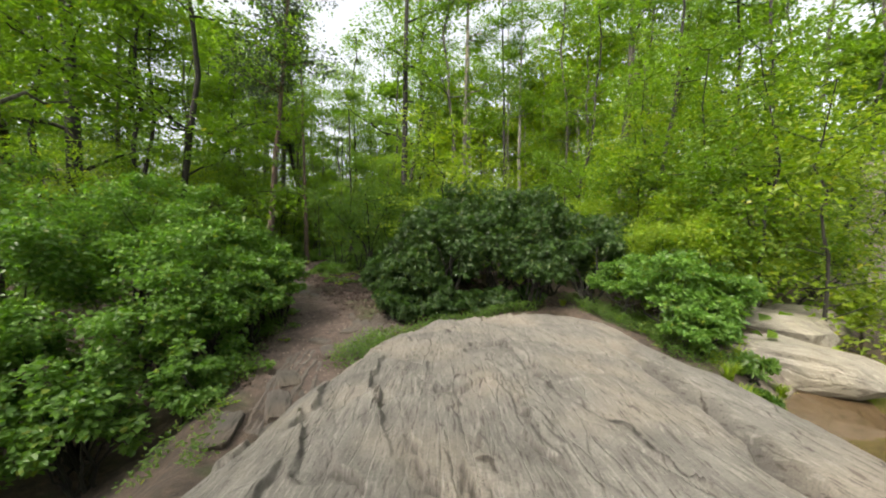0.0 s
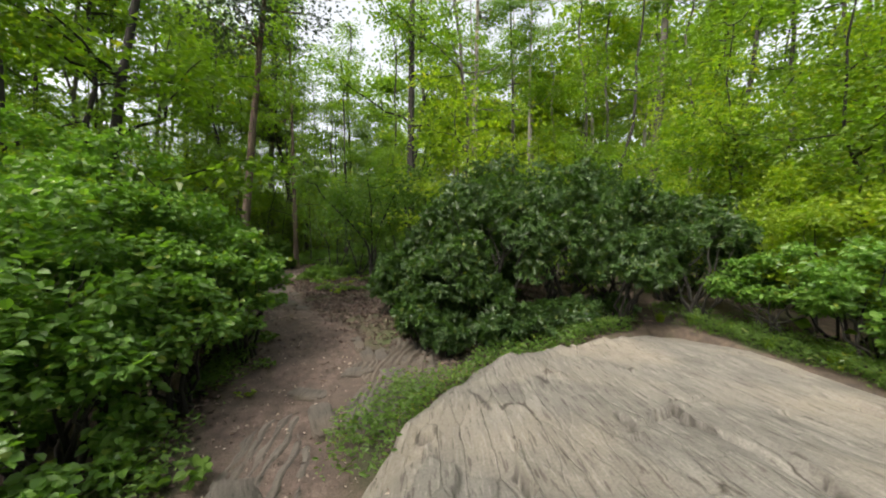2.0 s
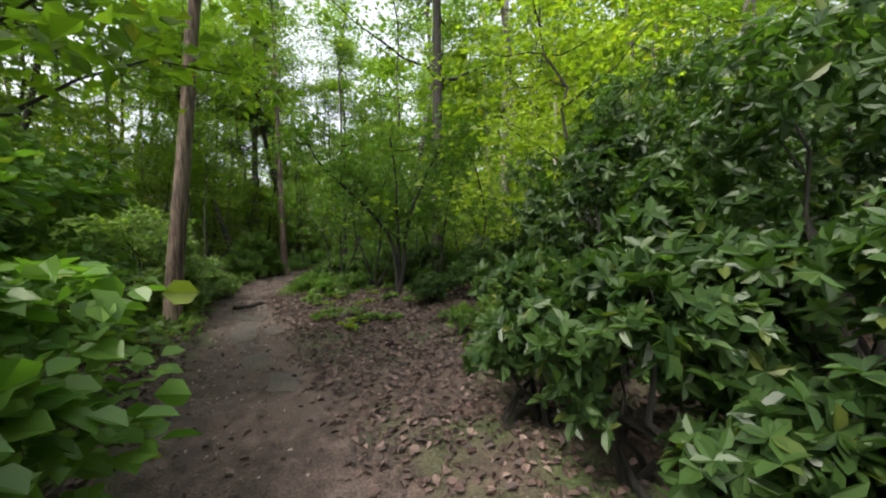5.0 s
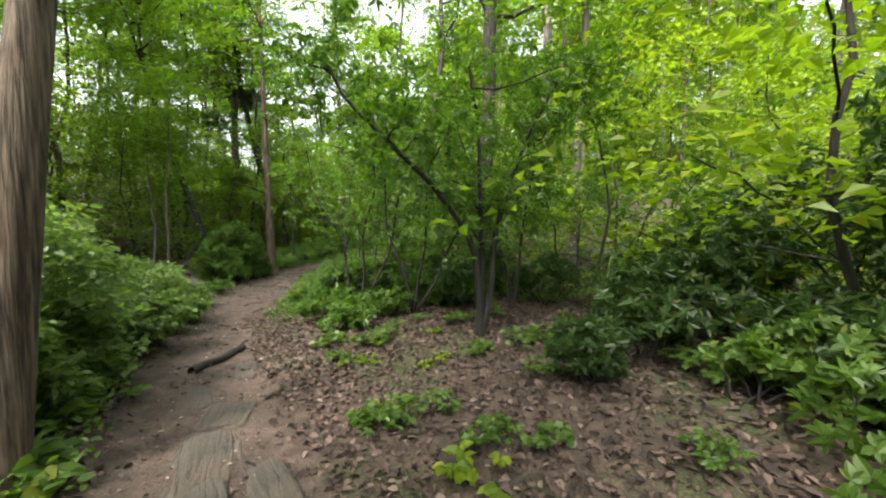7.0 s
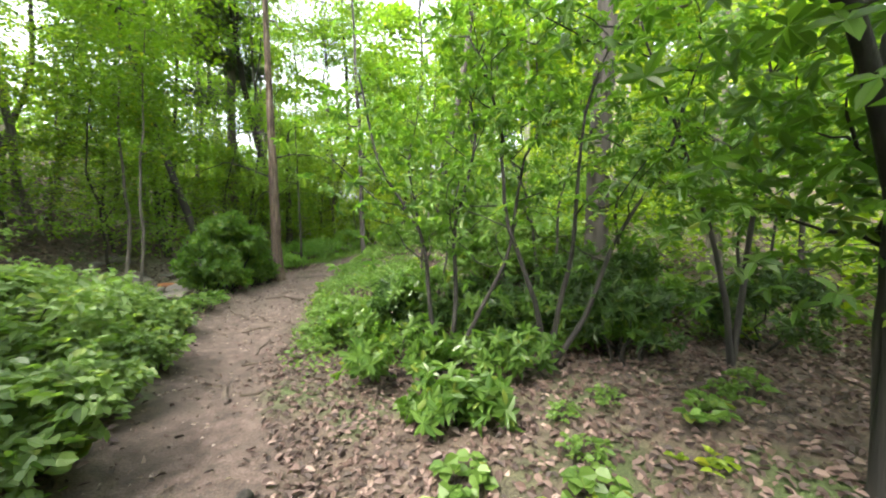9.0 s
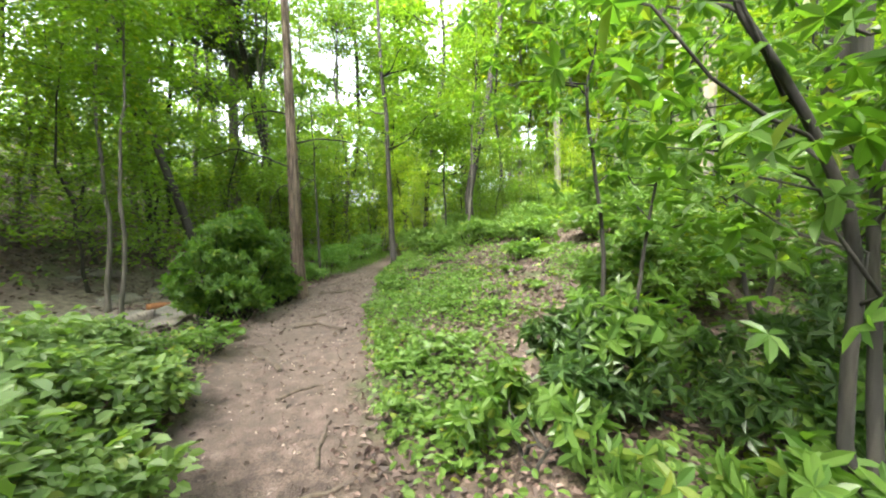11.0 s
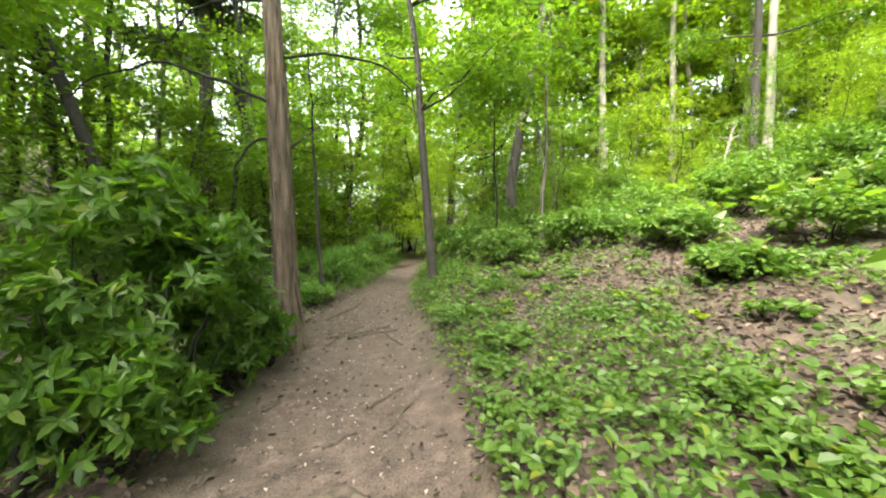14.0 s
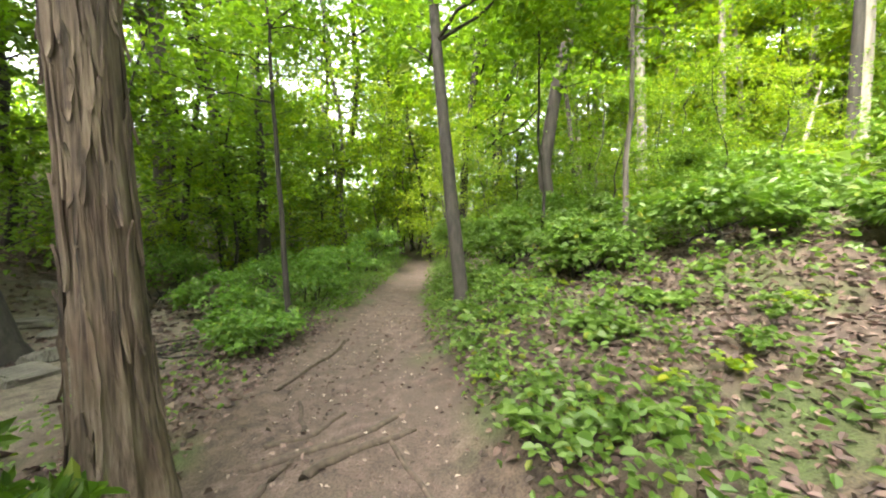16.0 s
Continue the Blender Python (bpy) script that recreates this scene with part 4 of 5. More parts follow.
# bush hiding the foot of the cedar
for x, y, r, h in ((-10.2, 23.8, 0.7, 2.1), (-10.75, 24.5, 0.75, 2.1), (-9.95, 23.1, 0.4, 0.9), (-10.6, 23.1, 0.55, 1.6), (-10.1, 24.8, 0.5, 1.6), (-9.95, 24.35, 0.35, 0.9), (-9.85, 25.15, 0.3, 0.7), (-10.5, 23.6, 0.5, 0.8), (-11.0, 23.9, 0.5, 0.9)):
    shrub("laurel", x, y, r, h, int(4600 * r), LAUREL_LIT, "dark laurel bush at the foot of the cedar", 0.105, 0.23, 6, low=0.03, group="laurels by the cedar", clumps=30, stems=7, fine=True)
# low leafy bushes among the herbs on the slope
for x, y, r, h in ((-5.9, 28.6, 0.7, 0.8), (-6.5, 30.5, 0.6, 1.1), (-4.4, 28.0, 0.9, 0.8), (-2.6, 29.4, 1.0, 1.0), (-4.6, 30.4, 0.9, 0.9), (-5.6, 31.6, 0.8, 1.0), (-1.0, 32.0, 1.2, 1.5), (-4.4, 34, 1.2, 1.5), (-6.8, 34, 0.8, 1.4), (1.0, 29.0, 1.2, 1.4), (-0.4, 25.4, 0.9, 1.2), (-3.8, 20.6, 0.9, 1.1), (-2.6, 21.6, 0.9, 1.1), (0.6, 27.2, 1.1, 1.5), (2.2, 27.6, 1.1, 1.6), (-1.2, 27.4, 0.9, 1.1), (-2.2, 25.2, 0.8, 0.8), (-3.4, 26.5, 0.7, 0.6), (0.4, 24.0, 1.0, 1.2), (-1.6, 23.4, 0.8, 0.8), (-3.0, 28.6, 0.8, 0.7), (-4.2, 24.6, 0.5, 0.4)):
    shrub("shrub", x, y, r, h, int(3000 * r), HERB, "low leafy bush on the rising slope", 0.095, 0.36, low=0.05, group="bushes on the slope", clumps=46, stems=6, puff=0.3, fine=True)
for x, y, r, h in ((-10.3, 28.7, 0.5, 0.6), (-10.9, 29.8, 0.6, 0.8), (-10.2, 31.2, 0.7, 1.0), (-10.0, 33.4, 0.8, 1.2), (-11.3, 33.6, 1.0, 1.4), (-9.4, 36, 1.0, 1.6), (-12.4, 32.2, 0.8, 1.0), (-14.6, 33.5, 1.2, 1.6)):
    shrub("shrub", x, y, r, h, int(2600 * r), SHRUB, "leafy bush between path and creek bed", 0.09, 0.33, low=0.08, group="bushes by the creek bed", clumps=22, stems=5)

# ---- the woods all round ----
near_kinds = [
    tree("tree", -19.0, 22.0, 18, 0.15, BARK_DARK, CANOPY, "dark-barked hardwood in full summer leaf", (0.9, 0.5), (0.3, 1), 3.4, 4700, 0.18, 15, group="trees of the woods", sway=0.5),
    tree("tree", 9.5, 28.0, 19, 0.13, BARK_GREY, CANOPY, "grey-barked hardwood in full summer leaf", (-1.0, 0.8), (0.3, 1), 3.6, 4700, 0.18, 15, group="trees of the woods", sway=0.5),
    tree("tree", -21.0, 34.0, 16, 0.11, BARK_DARK, CANOPY, "slim hardwood with fresh green leaves", (0.8, -0.7), (0.2, 1), 3.2, 4500, 0.18, 15, group="trees of the woods", sway=0.6),
]
low_kinds = [
    tree("understory_tree", 8.0, 15.0, 6.5, 0.045, BARK_GREY, BRIGHT, "slender understory tree with sunlit flat sprays", (0.8, 0.5), (0.1, 1), 2.1, 3500, 0.12, 16, group="understory trees", spray=0.7, sway=0.7),
    tree("understory_tree", 4.0, 17.5, 5.5, 0.04, BARK_DARK, BRIGHT, "small beech with layered yellow-green leaves", (-0.7, 0.5), (0.1, 1), 2.0, 3300, 0.12, 16, group="understory trees", spray=0.7, sway=0.7),
    tree("understory_tree", -12.0, 9.0, 6.0, 0.045, BARK_DARK, CANOPY, "small understory tree with spreading green sprays", (0.7, -0.6), (0.12, 1), 2.1, 3300, 0.12, 16, group="understory trees", spray=0.7, sway=0.7),
]
far_kinds = [
    tree("tree", -30.0, 45.0, 20, 0.18, BARK_DARK, CANOPY, "far dark-trunked hardwood of the woods", (1.0, 0.6), (0.06, 1), 4.0, 1700, 0.52, 7, group="far trees of the woods", spray=1.6, sway=0.4),
    tree("tree", 25.0, 50.0, 21, 0.18, BARK_GREY, CANOPY, "far grey-trunked hardwood of the woods", (-1.0, 0.6), (0.06, 1), 4.2, 1700, 0.52, 7, group="far trees of the woods", spray=1.6, sway=0.4),
]
sunny_kinds = [tree("tree", 14.0, 52.0, 19, 0.16, BARK_PALE, BRIGHT, "far pale-trunked tree with sunny yellow-green leaves", (0.8, 0.5), (0.1, 1), 4.2, 2200, 0.42, 9, group="far sunny trees", spray=1.5, sway=0.4)]


def spots(count, x0, x1, y0, y1, clear, gap, seed):
    """Places in a rectangle that keep clear of the walk, the rock and each other."""
    g = np.random.default_rng(seed)
    out = []
    for _ in range(count * 40):
        if len(out) >= count:
            break
        x, y = g.uniform(x0, x1), g.uniform(y0, y1)
        d = x - np.interp(y, PY, PX)
        if -clear[0] < d < clear[1] and y < 36 or (abs(x - 1) < 6.5 and y < 9.5) or (15 < y < 34 and -9.5 < d < 0) or (22 < y < 41 and -6 < x < 9) or abs(x - np.interp(y, CREEK_Y, CREEK_X)) < 2.2 and y < 20:
            continue
        if any((x - a) ** 2 + (y - b) ** 2 < gap * gap for a, b in out):
            continue
        out.append((x, y))
    return out


def plant_copies(kinds, places, seed, lo=0.8, hi=1.2):
    g = np.random.default_rng(seed)
    for x, y in places:
        src = kinds[g.integers(0, len(kinds))]
        sc = g.uniform(lo, hi)
        copy_thing(src, pose(x, y, float(surface(x, y)) - 0.06, g.normal(0, 2), g.normal(0, 2), g.uniform(0, 360)) @ Matrix.Scale(sc, 4))


plant_copies(near_kinds, spots(30, -28, 24, 10, 46, (8.5, 7.0), 3.8, 1), 2)
plant_copies(near_kinds, [(-18, 14), (-20, 17.5), (-17.5, 20.5), (-22, 25), (-19, 28), (-23, 31), (-18.5, 33), (-21, 37), (-17, 39), (-25, 20), (-13, 43), (-7, 41), (-3.5, 44), (-10, 47), (-15.5, 47), (2.5, 44), (-1, 38.5)], 24, 0.85, 1.2)
plant_copies(low_kinds, [(-12.8, 17.2), (-16.5, 16), (-17.5, 24.5), (-18.5, 30), (-16.5, 35), (-10.5, 38), (-6.8, 37.5), (-8.6, 40), (-4, 38), (-12.8, 39.5), (-7.5, 44.5), (-2.0, 35.5)], 25, 0.8, 1.2)
plant_copies(low_kinds, [(-1.6, 30.6), (0.8, 31.8), (-3.2, 32.6), (2.8, 30.0), (3.6, 33.2), (-0.2, 34.4), (4.4, 28.2), (1.0, 27.6), (-2.2, 36.2), (5.6, 31.2), (-5.4, 35.4), (2.2, 35.6)], 52, 0.35, 0.6)
plant_copies(near_kinds, [(-16.2, 30.6), (-18.2, 34.0), (-14.6, 34.6)], 55, 0.85, 1.05)
plant_copies(low_kinds[2:], [(-15.2, 33.0), (-17.2, 29.0), (-16.6, 31.4), (-15.8, 27.0), (-18.5, 26.5), (-13.6, 35.8)], 51, 1.0, 1.3)
plant_copies(near_kinds, [(-6.3, 37.5), (-11.5, 42.5), (-3.8, 34.5), (-14.5, 38.5)], 29, 1.4, 1.6)
# two trees added to throw shade on the leaf-litter clearing
plant_copies(near_kinds, [(-8.7, 6.6), (-7.2, 9.7)], 41, 0.9, 1.05)
# unseen trees behind the start, added to block light
plant_copies(near_kinds, spots(12, -20, 20, -20, 2, (7, 8), 4.5, 3), 4)
# more unseen trees, added to shade the rock slab
plant_copies(near_kinds, [(-12.5, 5.0), (-7.5, -6.5), (-4.0, -8.0), (3.0, -8.5)], 14, 0.85, 1.1)
plant_copies(low_kinds, spots(46, -26, 22, 10, 46, (4.2, 5.6), 2.3, 5), 6, 0.7, 1.25)
plant_copies(low_kinds, [(7.6, 8.6), (8.0, 7.2), (9.3, 10.6), (11.5, 8.4), (7.4, 12.5), (10.5, 13.5), (13.5, 11.5), (-11.5, 6.8), (-16, 18), (-12, 38), (-5, 39), (-9, 42), (-14, 36)], 7, 0.8, 1.15)
plant_copies(sunny_kinds, [(9.5, 41.5), (1.5, 43), (12.5, 46), (4, 55), (9, 55), (-0.5, 51), (15, 40), (17, 46), (13, 35), (19, 38), (-3.5, 56), (20, 52), (6.5, 46.5), (3, 48.5), (11.5, 50), (15.5, 51), (-6, 52), (7.5, 43.5), (0.5, 57), (23, 44), (11, 40), (17.5, 34)], 27, 0.7, 1.15)
plant_copies(low_kinds[:2], [(7.5, 39.5), (3.5, 40.5), (10.5, 38), (12.5, 41.5), (0.5, 41), (6, 44), (9.5, 44.5), (14.5, 37.5), (2.0, 37.0), (11.5, 33.0), (5, 48)], 43, 0.9, 1.3)
plant_copies(far_kinds, [p for p in spots(115, -70, 70, 20, 105, (7, 8), 4.2, 8) if p[1] > 44 or abs(p[0] + 3) > 23], 9, 0.75, 1.25)
# outer ring; its trees behind the start are unseen and block light
plant_copies(far_kinds, [p for p in spots(50, -50, 50, -40, 24, (14, 14), 6, 10) if abs(p[0]) > 17 or p[1] < -16], 11)


# ---- ground cover ----
def herb(name, x, y, r, h, leaves, mat, label, size=0.08, slim=0.42):
    """A low leafy herb: thin stalks, each ending in a few leaves."""
    ob = empty(name, x, y, float(surface(x, y)) - 0.02, label, "herb", "herbs beside the path")
    k = max(leaves // 5, 3)
    th, rr = rng.uniform(0, 2 * np.pi, k), r * np.sqrt(rng.random(k))
    c = np.stack([np.cos(th) * rr, np.sin(th) * rr, h * rng.uniform(0.45, 1.0, k) * (1 - 0.35 * rr / r)], 1)
    tubes("stalk", [(wander((p[0] * 0.35, p[1] * 0.35, 0), p, 3, 0.2), (0.004, 0.003, 0.002)) for p in c], TWIG, ob, 3)["kind"] = "stuff"
    idx = np.repeat(np.arange(k), 5)
    n = len(idx)
    an = rng.uniform(0, 2 * np.pi, n)
    way = np.stack([np.cos(an), np.sin(an), rng.uniform(-0.25, 0.35, n)], 1)
    leaf_cloud("foliage", c[idx] + rng.normal(0, 0.012, (n, 3)), way, size, slim, mat, ob, 0.18, True)
    return ob


herb_kinds = [
    herb("herb", -9.6, 21.2, 0.4, 0.5, 130, HERB, "bright green broad-leaved herb beside the path", 0.11, 0.4),
    herb("herb", -6.6, 20.2, 0.35, 0.4, 120, HERB, "bright green leafy herb on the slope", 0.1, 0.38),
    herb("herb", -6.4, 12.9, 0.35, 0.35, 80, HERB, "low herb with broad rounded leaves", 0.13, 0.5),
    herb("herb", -3.6, 12.9, 0.22, 0.22, 40, BRIGHT, "small yellow-green herb in the leaf litter", 0.1, 0.4),
]
g2 = np.random.default_rng(21)
herb_places = [(-9.9, 20.7), (-10.3, 21.4), (-10.1, 20.1), (-10.7, 20.9), (-9.7, 22.0), (-10.9, 21.8), (-11.2, 21.1), (-6.7, 13.6), (-6.5, 12.2), (-6.9, 14.2), (-6.1, 11.6), (-3.4, 13.3), (-4.9, 14.9), (-4.6, 15.4), (-5.2, 15.7), (-3.9, 14.6), (-2.5, 14.9), (-0.6, 12.7), (-0.3, 11.9), (-0.5, 14.2), (-0.9, 13.6), (-3.4, 16.0), (-4.3, 16.3), (-10.0, 24.9), (-9.9, 25.6), (-3.2, 7.6), (-3.1, 6.9), (-2.9, 5.6), (-3.3, 5.0), (-2.8, 4.6), (-3.6, 8.6)]
for y in np.arange(18.4, 33, 0.42):
    w = float(np.interp(y, PY, PW))
    for _ in range(4):
        herb_places.append((float(np.interp(y, PY, PX)) + w + 0.3 + g2.exponential(1.0), float(y + g2.normal(0, 0.2))))
for _ in range(70):
    y = g2.uniform(17.5, 31)
    herb_places.append((float(np.interp(y, PY, PX)) + 1.8 + g2.uniform(0, 5.5), float(y)))
for y in np.arange(12.8, 22, 0.5):
    w = float(np.interp(y, PY, PW))
    for _ in range(2):
        herb_places.append((float(np.interp(y, PY, PX)) - w - 0.3 - g2.exponential(0.6), float(y + g2.normal(0, 0.2))))
for _ in range(34):
    herb_places.append((g2.uniform(-4.6, 0.5), g2.uniform(12.6, 16.5)))
for x, y in herb_places:
    src = herb_kinds[g2.integers(0, 4)]
    k = 0.6 if y > 17.5 or y < 17 and x > -5.5 else 1.0
    copy_thing(src, pose(x, y, float(surface(x, y)) - 0.02, 0, 0, g2.uniform(0, 360)) @ Matrix.Scale(k * g2.uniform(0.6, 1.15), 4))


def scatter(n, x0, x1, y0, y1, keep, seed):
    g = np.random.default_rng(seed)
    x, y = g.uniform(x0, x1, n), g.uniform(y0, y1, n)
    ok = g.random(n) < keep(x, y)
    return x[ok], y[ok]


def slope_density(x, y):
    d, w = path_d(x, y), np.interp(y, PY, PW)
    bare = np.maximum(ease(lump(x, y, 0.8, 3, 50) - 0.14 * ease(y, 22.5, 25.5), -0.12, 0.12), 1 - ease(d, w + 0.5, w + 1.3))
    right = ease(d, w, w + 0.35) * (1 - 0.15 * ease(y, 22, 24)) * ease(y, 17, 19.5) * (1 - 0.7 * ease(d, 3, 12)) * bare
    left = ease(-d, w, w + 0.4) * (1 - ease(-d, 3.0, 5.0)) * ease(y, 11, 13) * (1 - 0.85 * ease(y, 21.5, 23)) * 0.8
    beyond = ease(y, 29, 31) * ease(-d, w, w + 0.4) * (1 - ease(-d, 2, 4)) * 0.8
    return np.clip(np.maximum(np.maximum(right, left), beyond), 0, 1)


def strip_density(x, y):
    ins = rock_inside(x, y)
    edge = (ins < 0.02) * (1 - ease(-ins, 0.5, 1.1)) * ease(y, 5.2, 6.5) * (x > -1.6 - 0.1 * y + 0.3)
    bank = (1 - ease(np.abs(path_d(x, y) + 1.3), 0.2, 0.6)) * (y < 9) * (y > 3) * 0.6
    return np.clip(np.maximum(edge, bank) * ease(lump(x, y, 1.1, 2, 61), -0.3, 0.0), 0, 1)


def carpet(name, x, y, h, size, slim, mat, label, category, fine=True):
    z = surface(x, y)
    n = len(x)
    an = rng.uniform(0, 2 * np.pi, n)
    pos = np.stack([x, y, z + h * rng.random(n) ** 0.7], 1)
    way = np.stack([np.cos(an), np.sin(an), rng.uniform(-0.45, 0.6, n)], 1)
    up = unit(rng.normal(0, 0.6, (n, 3)) + (0, 0, 1))
    return tagged(leaf_cloud(name, pos, way, size, slim, mat, None, 0.2, fine, up), label, category, kind="stuff")


x, y = scatter(290000, -12, 7, 11, 40, slope_density, 31)
carpet("ground_cover", x, y, 0.22, 0.062, 0.36, HERB, "low green herbs covering the forest floor", "undergrowth")
x, y = scatter(60000, -9, 8, 17.5, 36, lambda x, y: ease(path_d(x, y), 1.0, 1.7) * ease(lump(x, y, 1.1, 3, 53), 0.02, 0.2) * 0.8, 47)
carpet("ground_cover", x, y, 0.34, 0.075, 0.4, HERB, "knee-high broad-leaved herbs in patches", "undergrowth")
x, y = scatter(150000, -4.5, 5, 3, 10, strip_density, 32)
carpet("ground_cover", x, y, 0.26, 0.055, 0.22, HERB, "green herbs between the rock and shrubs", "undergrowth")


def woods_density(x, y):
    d = path_d(x, y)
    away = np.maximum(ease(d, 4.5, 8), ease(-d, 5.0, 9) * (1 - ease(y, 14, 17) * (1 - ease(y, 34, 37)) * (1 - ease(-x, 17, 20))))
    wet = ease(np.abs(x - np.interp(y, CREEK_Y, CREEK_X)), 2.0, 3.5)
    return np.clip(np.maximum(away, ease(y, 36, 40) * ease(np.abs(d), 1, 3)) * wet * (rock_inside(x, y) < -1.0), 0, 1)


x, y = scatter(60000, -40, 34, 36, 62, lambda x, y: ease(np.abs(path_d(x, y)), 1.5, 4) * ease(lump(x, y, 0.25, 2, 90), -0.35, 0.1), 46)
carpet("thicket", x, y, 3.6, 0.26, 0.36, CANOPY, "green saplings and brush closing the far woods", "undergrowth", False)
x, y = scatter(52000, -45, 45, 6, 85, woods_density, 36)
carpet("undergrowth", x, y, 0.9, 0.3, 0.36, CANOPY, "waist-high green undergrowth filling the woods", "undergrowth", False)


def litter_density(x, y):
    d, w = path_d(x, y), np.interp(y, PY, PW)
    on = ease(np.abs(d), w * 0.6, w * 1.3)
    clearing = ease(d, 0.3, 0.8) * (1 - ease(y, 19, 21)) * ease(y, 8.0, 10)
    rest = ease(np.abs(d), w * 0.9, w * 1.5) * 0.85 * (1 - 0.6 * ease(np.abs(d), 3, 7))
    return np.clip(np.maximum(clearing, rest), 0.035 * (y > 8), 1) * (rock_inside(x, y) < -0.1) * ((surface(x, y) > -1.05) | (y > 12))


x, y = scatter(150000, -11, 3, 5, 30, litter_density, 33)
n = len(x)
an = rng.uniform(0, 2 * np.pi, n)
lz = surface(x, y) + 0.008 + 0.022 * rng.random(n)
litter = leaf_cloud("leaf_litter", np.stack([x, y, lz], 1), np.stack([np.cos(an), np.sin(an), rng.normal(0.08, 0.3, n)], 1), 0.06, 0.36, LITTER, None, 0.35, True)
tagged(litter, "brown fallen leaves scattered over the soil", "leaf litter", kind="stuff")


x, y = scatter(26000, -27, -10.5, 13, 38, lambda x, y: 0.8 * ease(lump(x, y, 0.4, 2, 81), -0.3, 0.1), 38)
n = len(x)
an = rng.uniform(0, 2 * np.pi, n)
bank_litter = leaf_cloud("leaf_litter", np.stack([x, y, surface(x, y) + 0.01 + 0.02 * rng.random(n)], 1), np.stack([np.cos(an), np.sin(an), rng.normal(0.1, 0.3, n)], 1), 0.13, 0.36, LITTER, None, 0.3)
tagged(bank_litter, "brown fallen leaves on the bank and creek bed", "leaf litter", kind="stuff")
x, y = scatter(52000, -11, 2, 4.5, 33, lambda x, y: 0.75 * trodden(x, y) * (0.45 + ease(lump(x, y, 0.9, 2, 17), -0.2, 0.3)), 37)
n = len(x)
an = rng.uniform(0, 2 * np.pi, n)
bits = leaf_cloud("path_debris", np.stack([x, y, surface(x, y) + 0.004 + 0.01 * rng.random(n)], 1), np.stack([np.cos(an), np.sin(an), rng.normal(0.1, 0.3, n)], 1), 0.04, 0.3, SCRAP, None, 0.3)
tagged(bits, "leaf scraps and chips on the trodden dirt", "debris", kind="stuff")

# the far treeline
n = 46000
an = rng.uniform(0, 2 * np.pi, n)
rr = rng.uniform(44, 100, n)
hx, hy = -5 + rr * np.sin(an), 20 + rr * np.cos(an)
hz = 1.0 + 17 * rng.random(n) ** 1.7 * (0.75 + 0.5 * lump(an * 9, rr * 0.05, 1.0, 3, 5))
woods = leaf_cloud("far_woods", np.stack([hx, hy, hz], 1), rng.normal(0, 1, (n, 3)) * (1, 1, 0.4), 0.95, 0.4, CANOPY)
tagged(woods, "far green woods closing the view all round", "woods", kind="stuff")


# ---- stones, roots, logs ----
def stone(name, x, y, size, turn, mat, label, group="", sink=0.35, tilt=(0, 0), seed=1, square=0.4):
    g = np.random.default_rng(seed)
    bm = bmesh.new()
    bmesh.ops.create_icosphere(bm, subdivisions=3, radius=1.0)
    for v in bm.verts:
        p = np.array(v.co)
        q = np.sign(p) * np.abs(p) ** square
        q *= 1 + 0.3 * float(lump(q[0] * 2 + q[2] * 3, q[1] * 2 - q[2], 0.8, 3, seed * 3.1))
        v.co = Vector(q * np.array(size))
    me = bpy.data.meshes.new(name)
    bm.to_mesh(me)
    bm.free()
    me.materials.append(mat)
    ob = new(name, me)
    ob.matrix_world = pose(x, y, float(surface(x, y)) + size[2] * (1 - 2 * sink), tilt[0], tilt[1], turn)
    return tagged(ob, label, "stone", group)


STONES = [(-2.1, 6.5, 0.16, 0.42, 0.07, 25), (-2.15, 4.6, 0.2, 0.5, 0.1, 20), (-1.95, 7.5, 0.26, 0.16, 0.06, 8), (-2.4, 7.0, 0.3, 0.14, 0.06, -10), (-1.45, 7.25, 0.2, 0.36, 0.09, 20), (-2.35, 5.4, 0.22, 0.4, 0.09, 30), (-2.5, 4.0, 0.2, 0.45, 0.1, 15),
          (-1.7, 7.9, 0.14, 0.6, 0.05, 14), (-1.45, 8.3, 0.1, 0.5, 0.05, 16), (-1.95, 8.1, 0.12, 0.55, 0.05, 18), (-2.2, 8.6, 0.1, 0.5, 0.04, 20), (-1.3, 7.7, 0.12, 0.45, 0.05, 12),
          (-5.2, 12.7, 0.22, 0.45, 0.06, 30), (-5.45, 13.3, 0.2, 0.5, 0.05, 25), (-4.9, 13.0, 0.16, 0.34, 0.05, 35), (-5.6, 13.9, 0.25, 0.25, 0.05, 10), (-4.5, 11.6, 0.2, 0.4, 0.05, 30), (-6.1, 14.3, 0.2, 0.35, 0.04, 25),
          (-5.9, 14.9, 0.15, 0.3, 0.04, 30), (-3.9, 10.9, 0.2, 0.3, 0.04, 20)]
for i, (x, y, a, b, c, tn) in enumerate(STONES):
    stone("stone", x, y, (a * 0.75, b * 0.8, c * 0.6), tn, BEDDED, "flat grey schist stone bedded in the path", "stones in the path", 0.42, (0, 4 if i % 2 else -4), i + 1)
for i, (x, y, a, b, c, tn) in enumerate([(6.1, 6.5, 0.5, 1.25, 0.38, 38), (7.2, 8.0, 0.6, 1.1, 0.34, 40), (7.9, 6.7, 0.6, 1.1, 0.34, 35), (8.6, 8.6, 0.5, 0.8, 0.3, 45), (6.6, 4.4, 0.5, 0.8, 0.3, 20)]):
    stone("boulder", x, y, (a, b, c), tn, STONE, "pale water-worn boulder beside the creek", "boulders by the creek", 0.55, (0, -6), i + 40, 0.7)
g3 = np.random.default_rng(77)
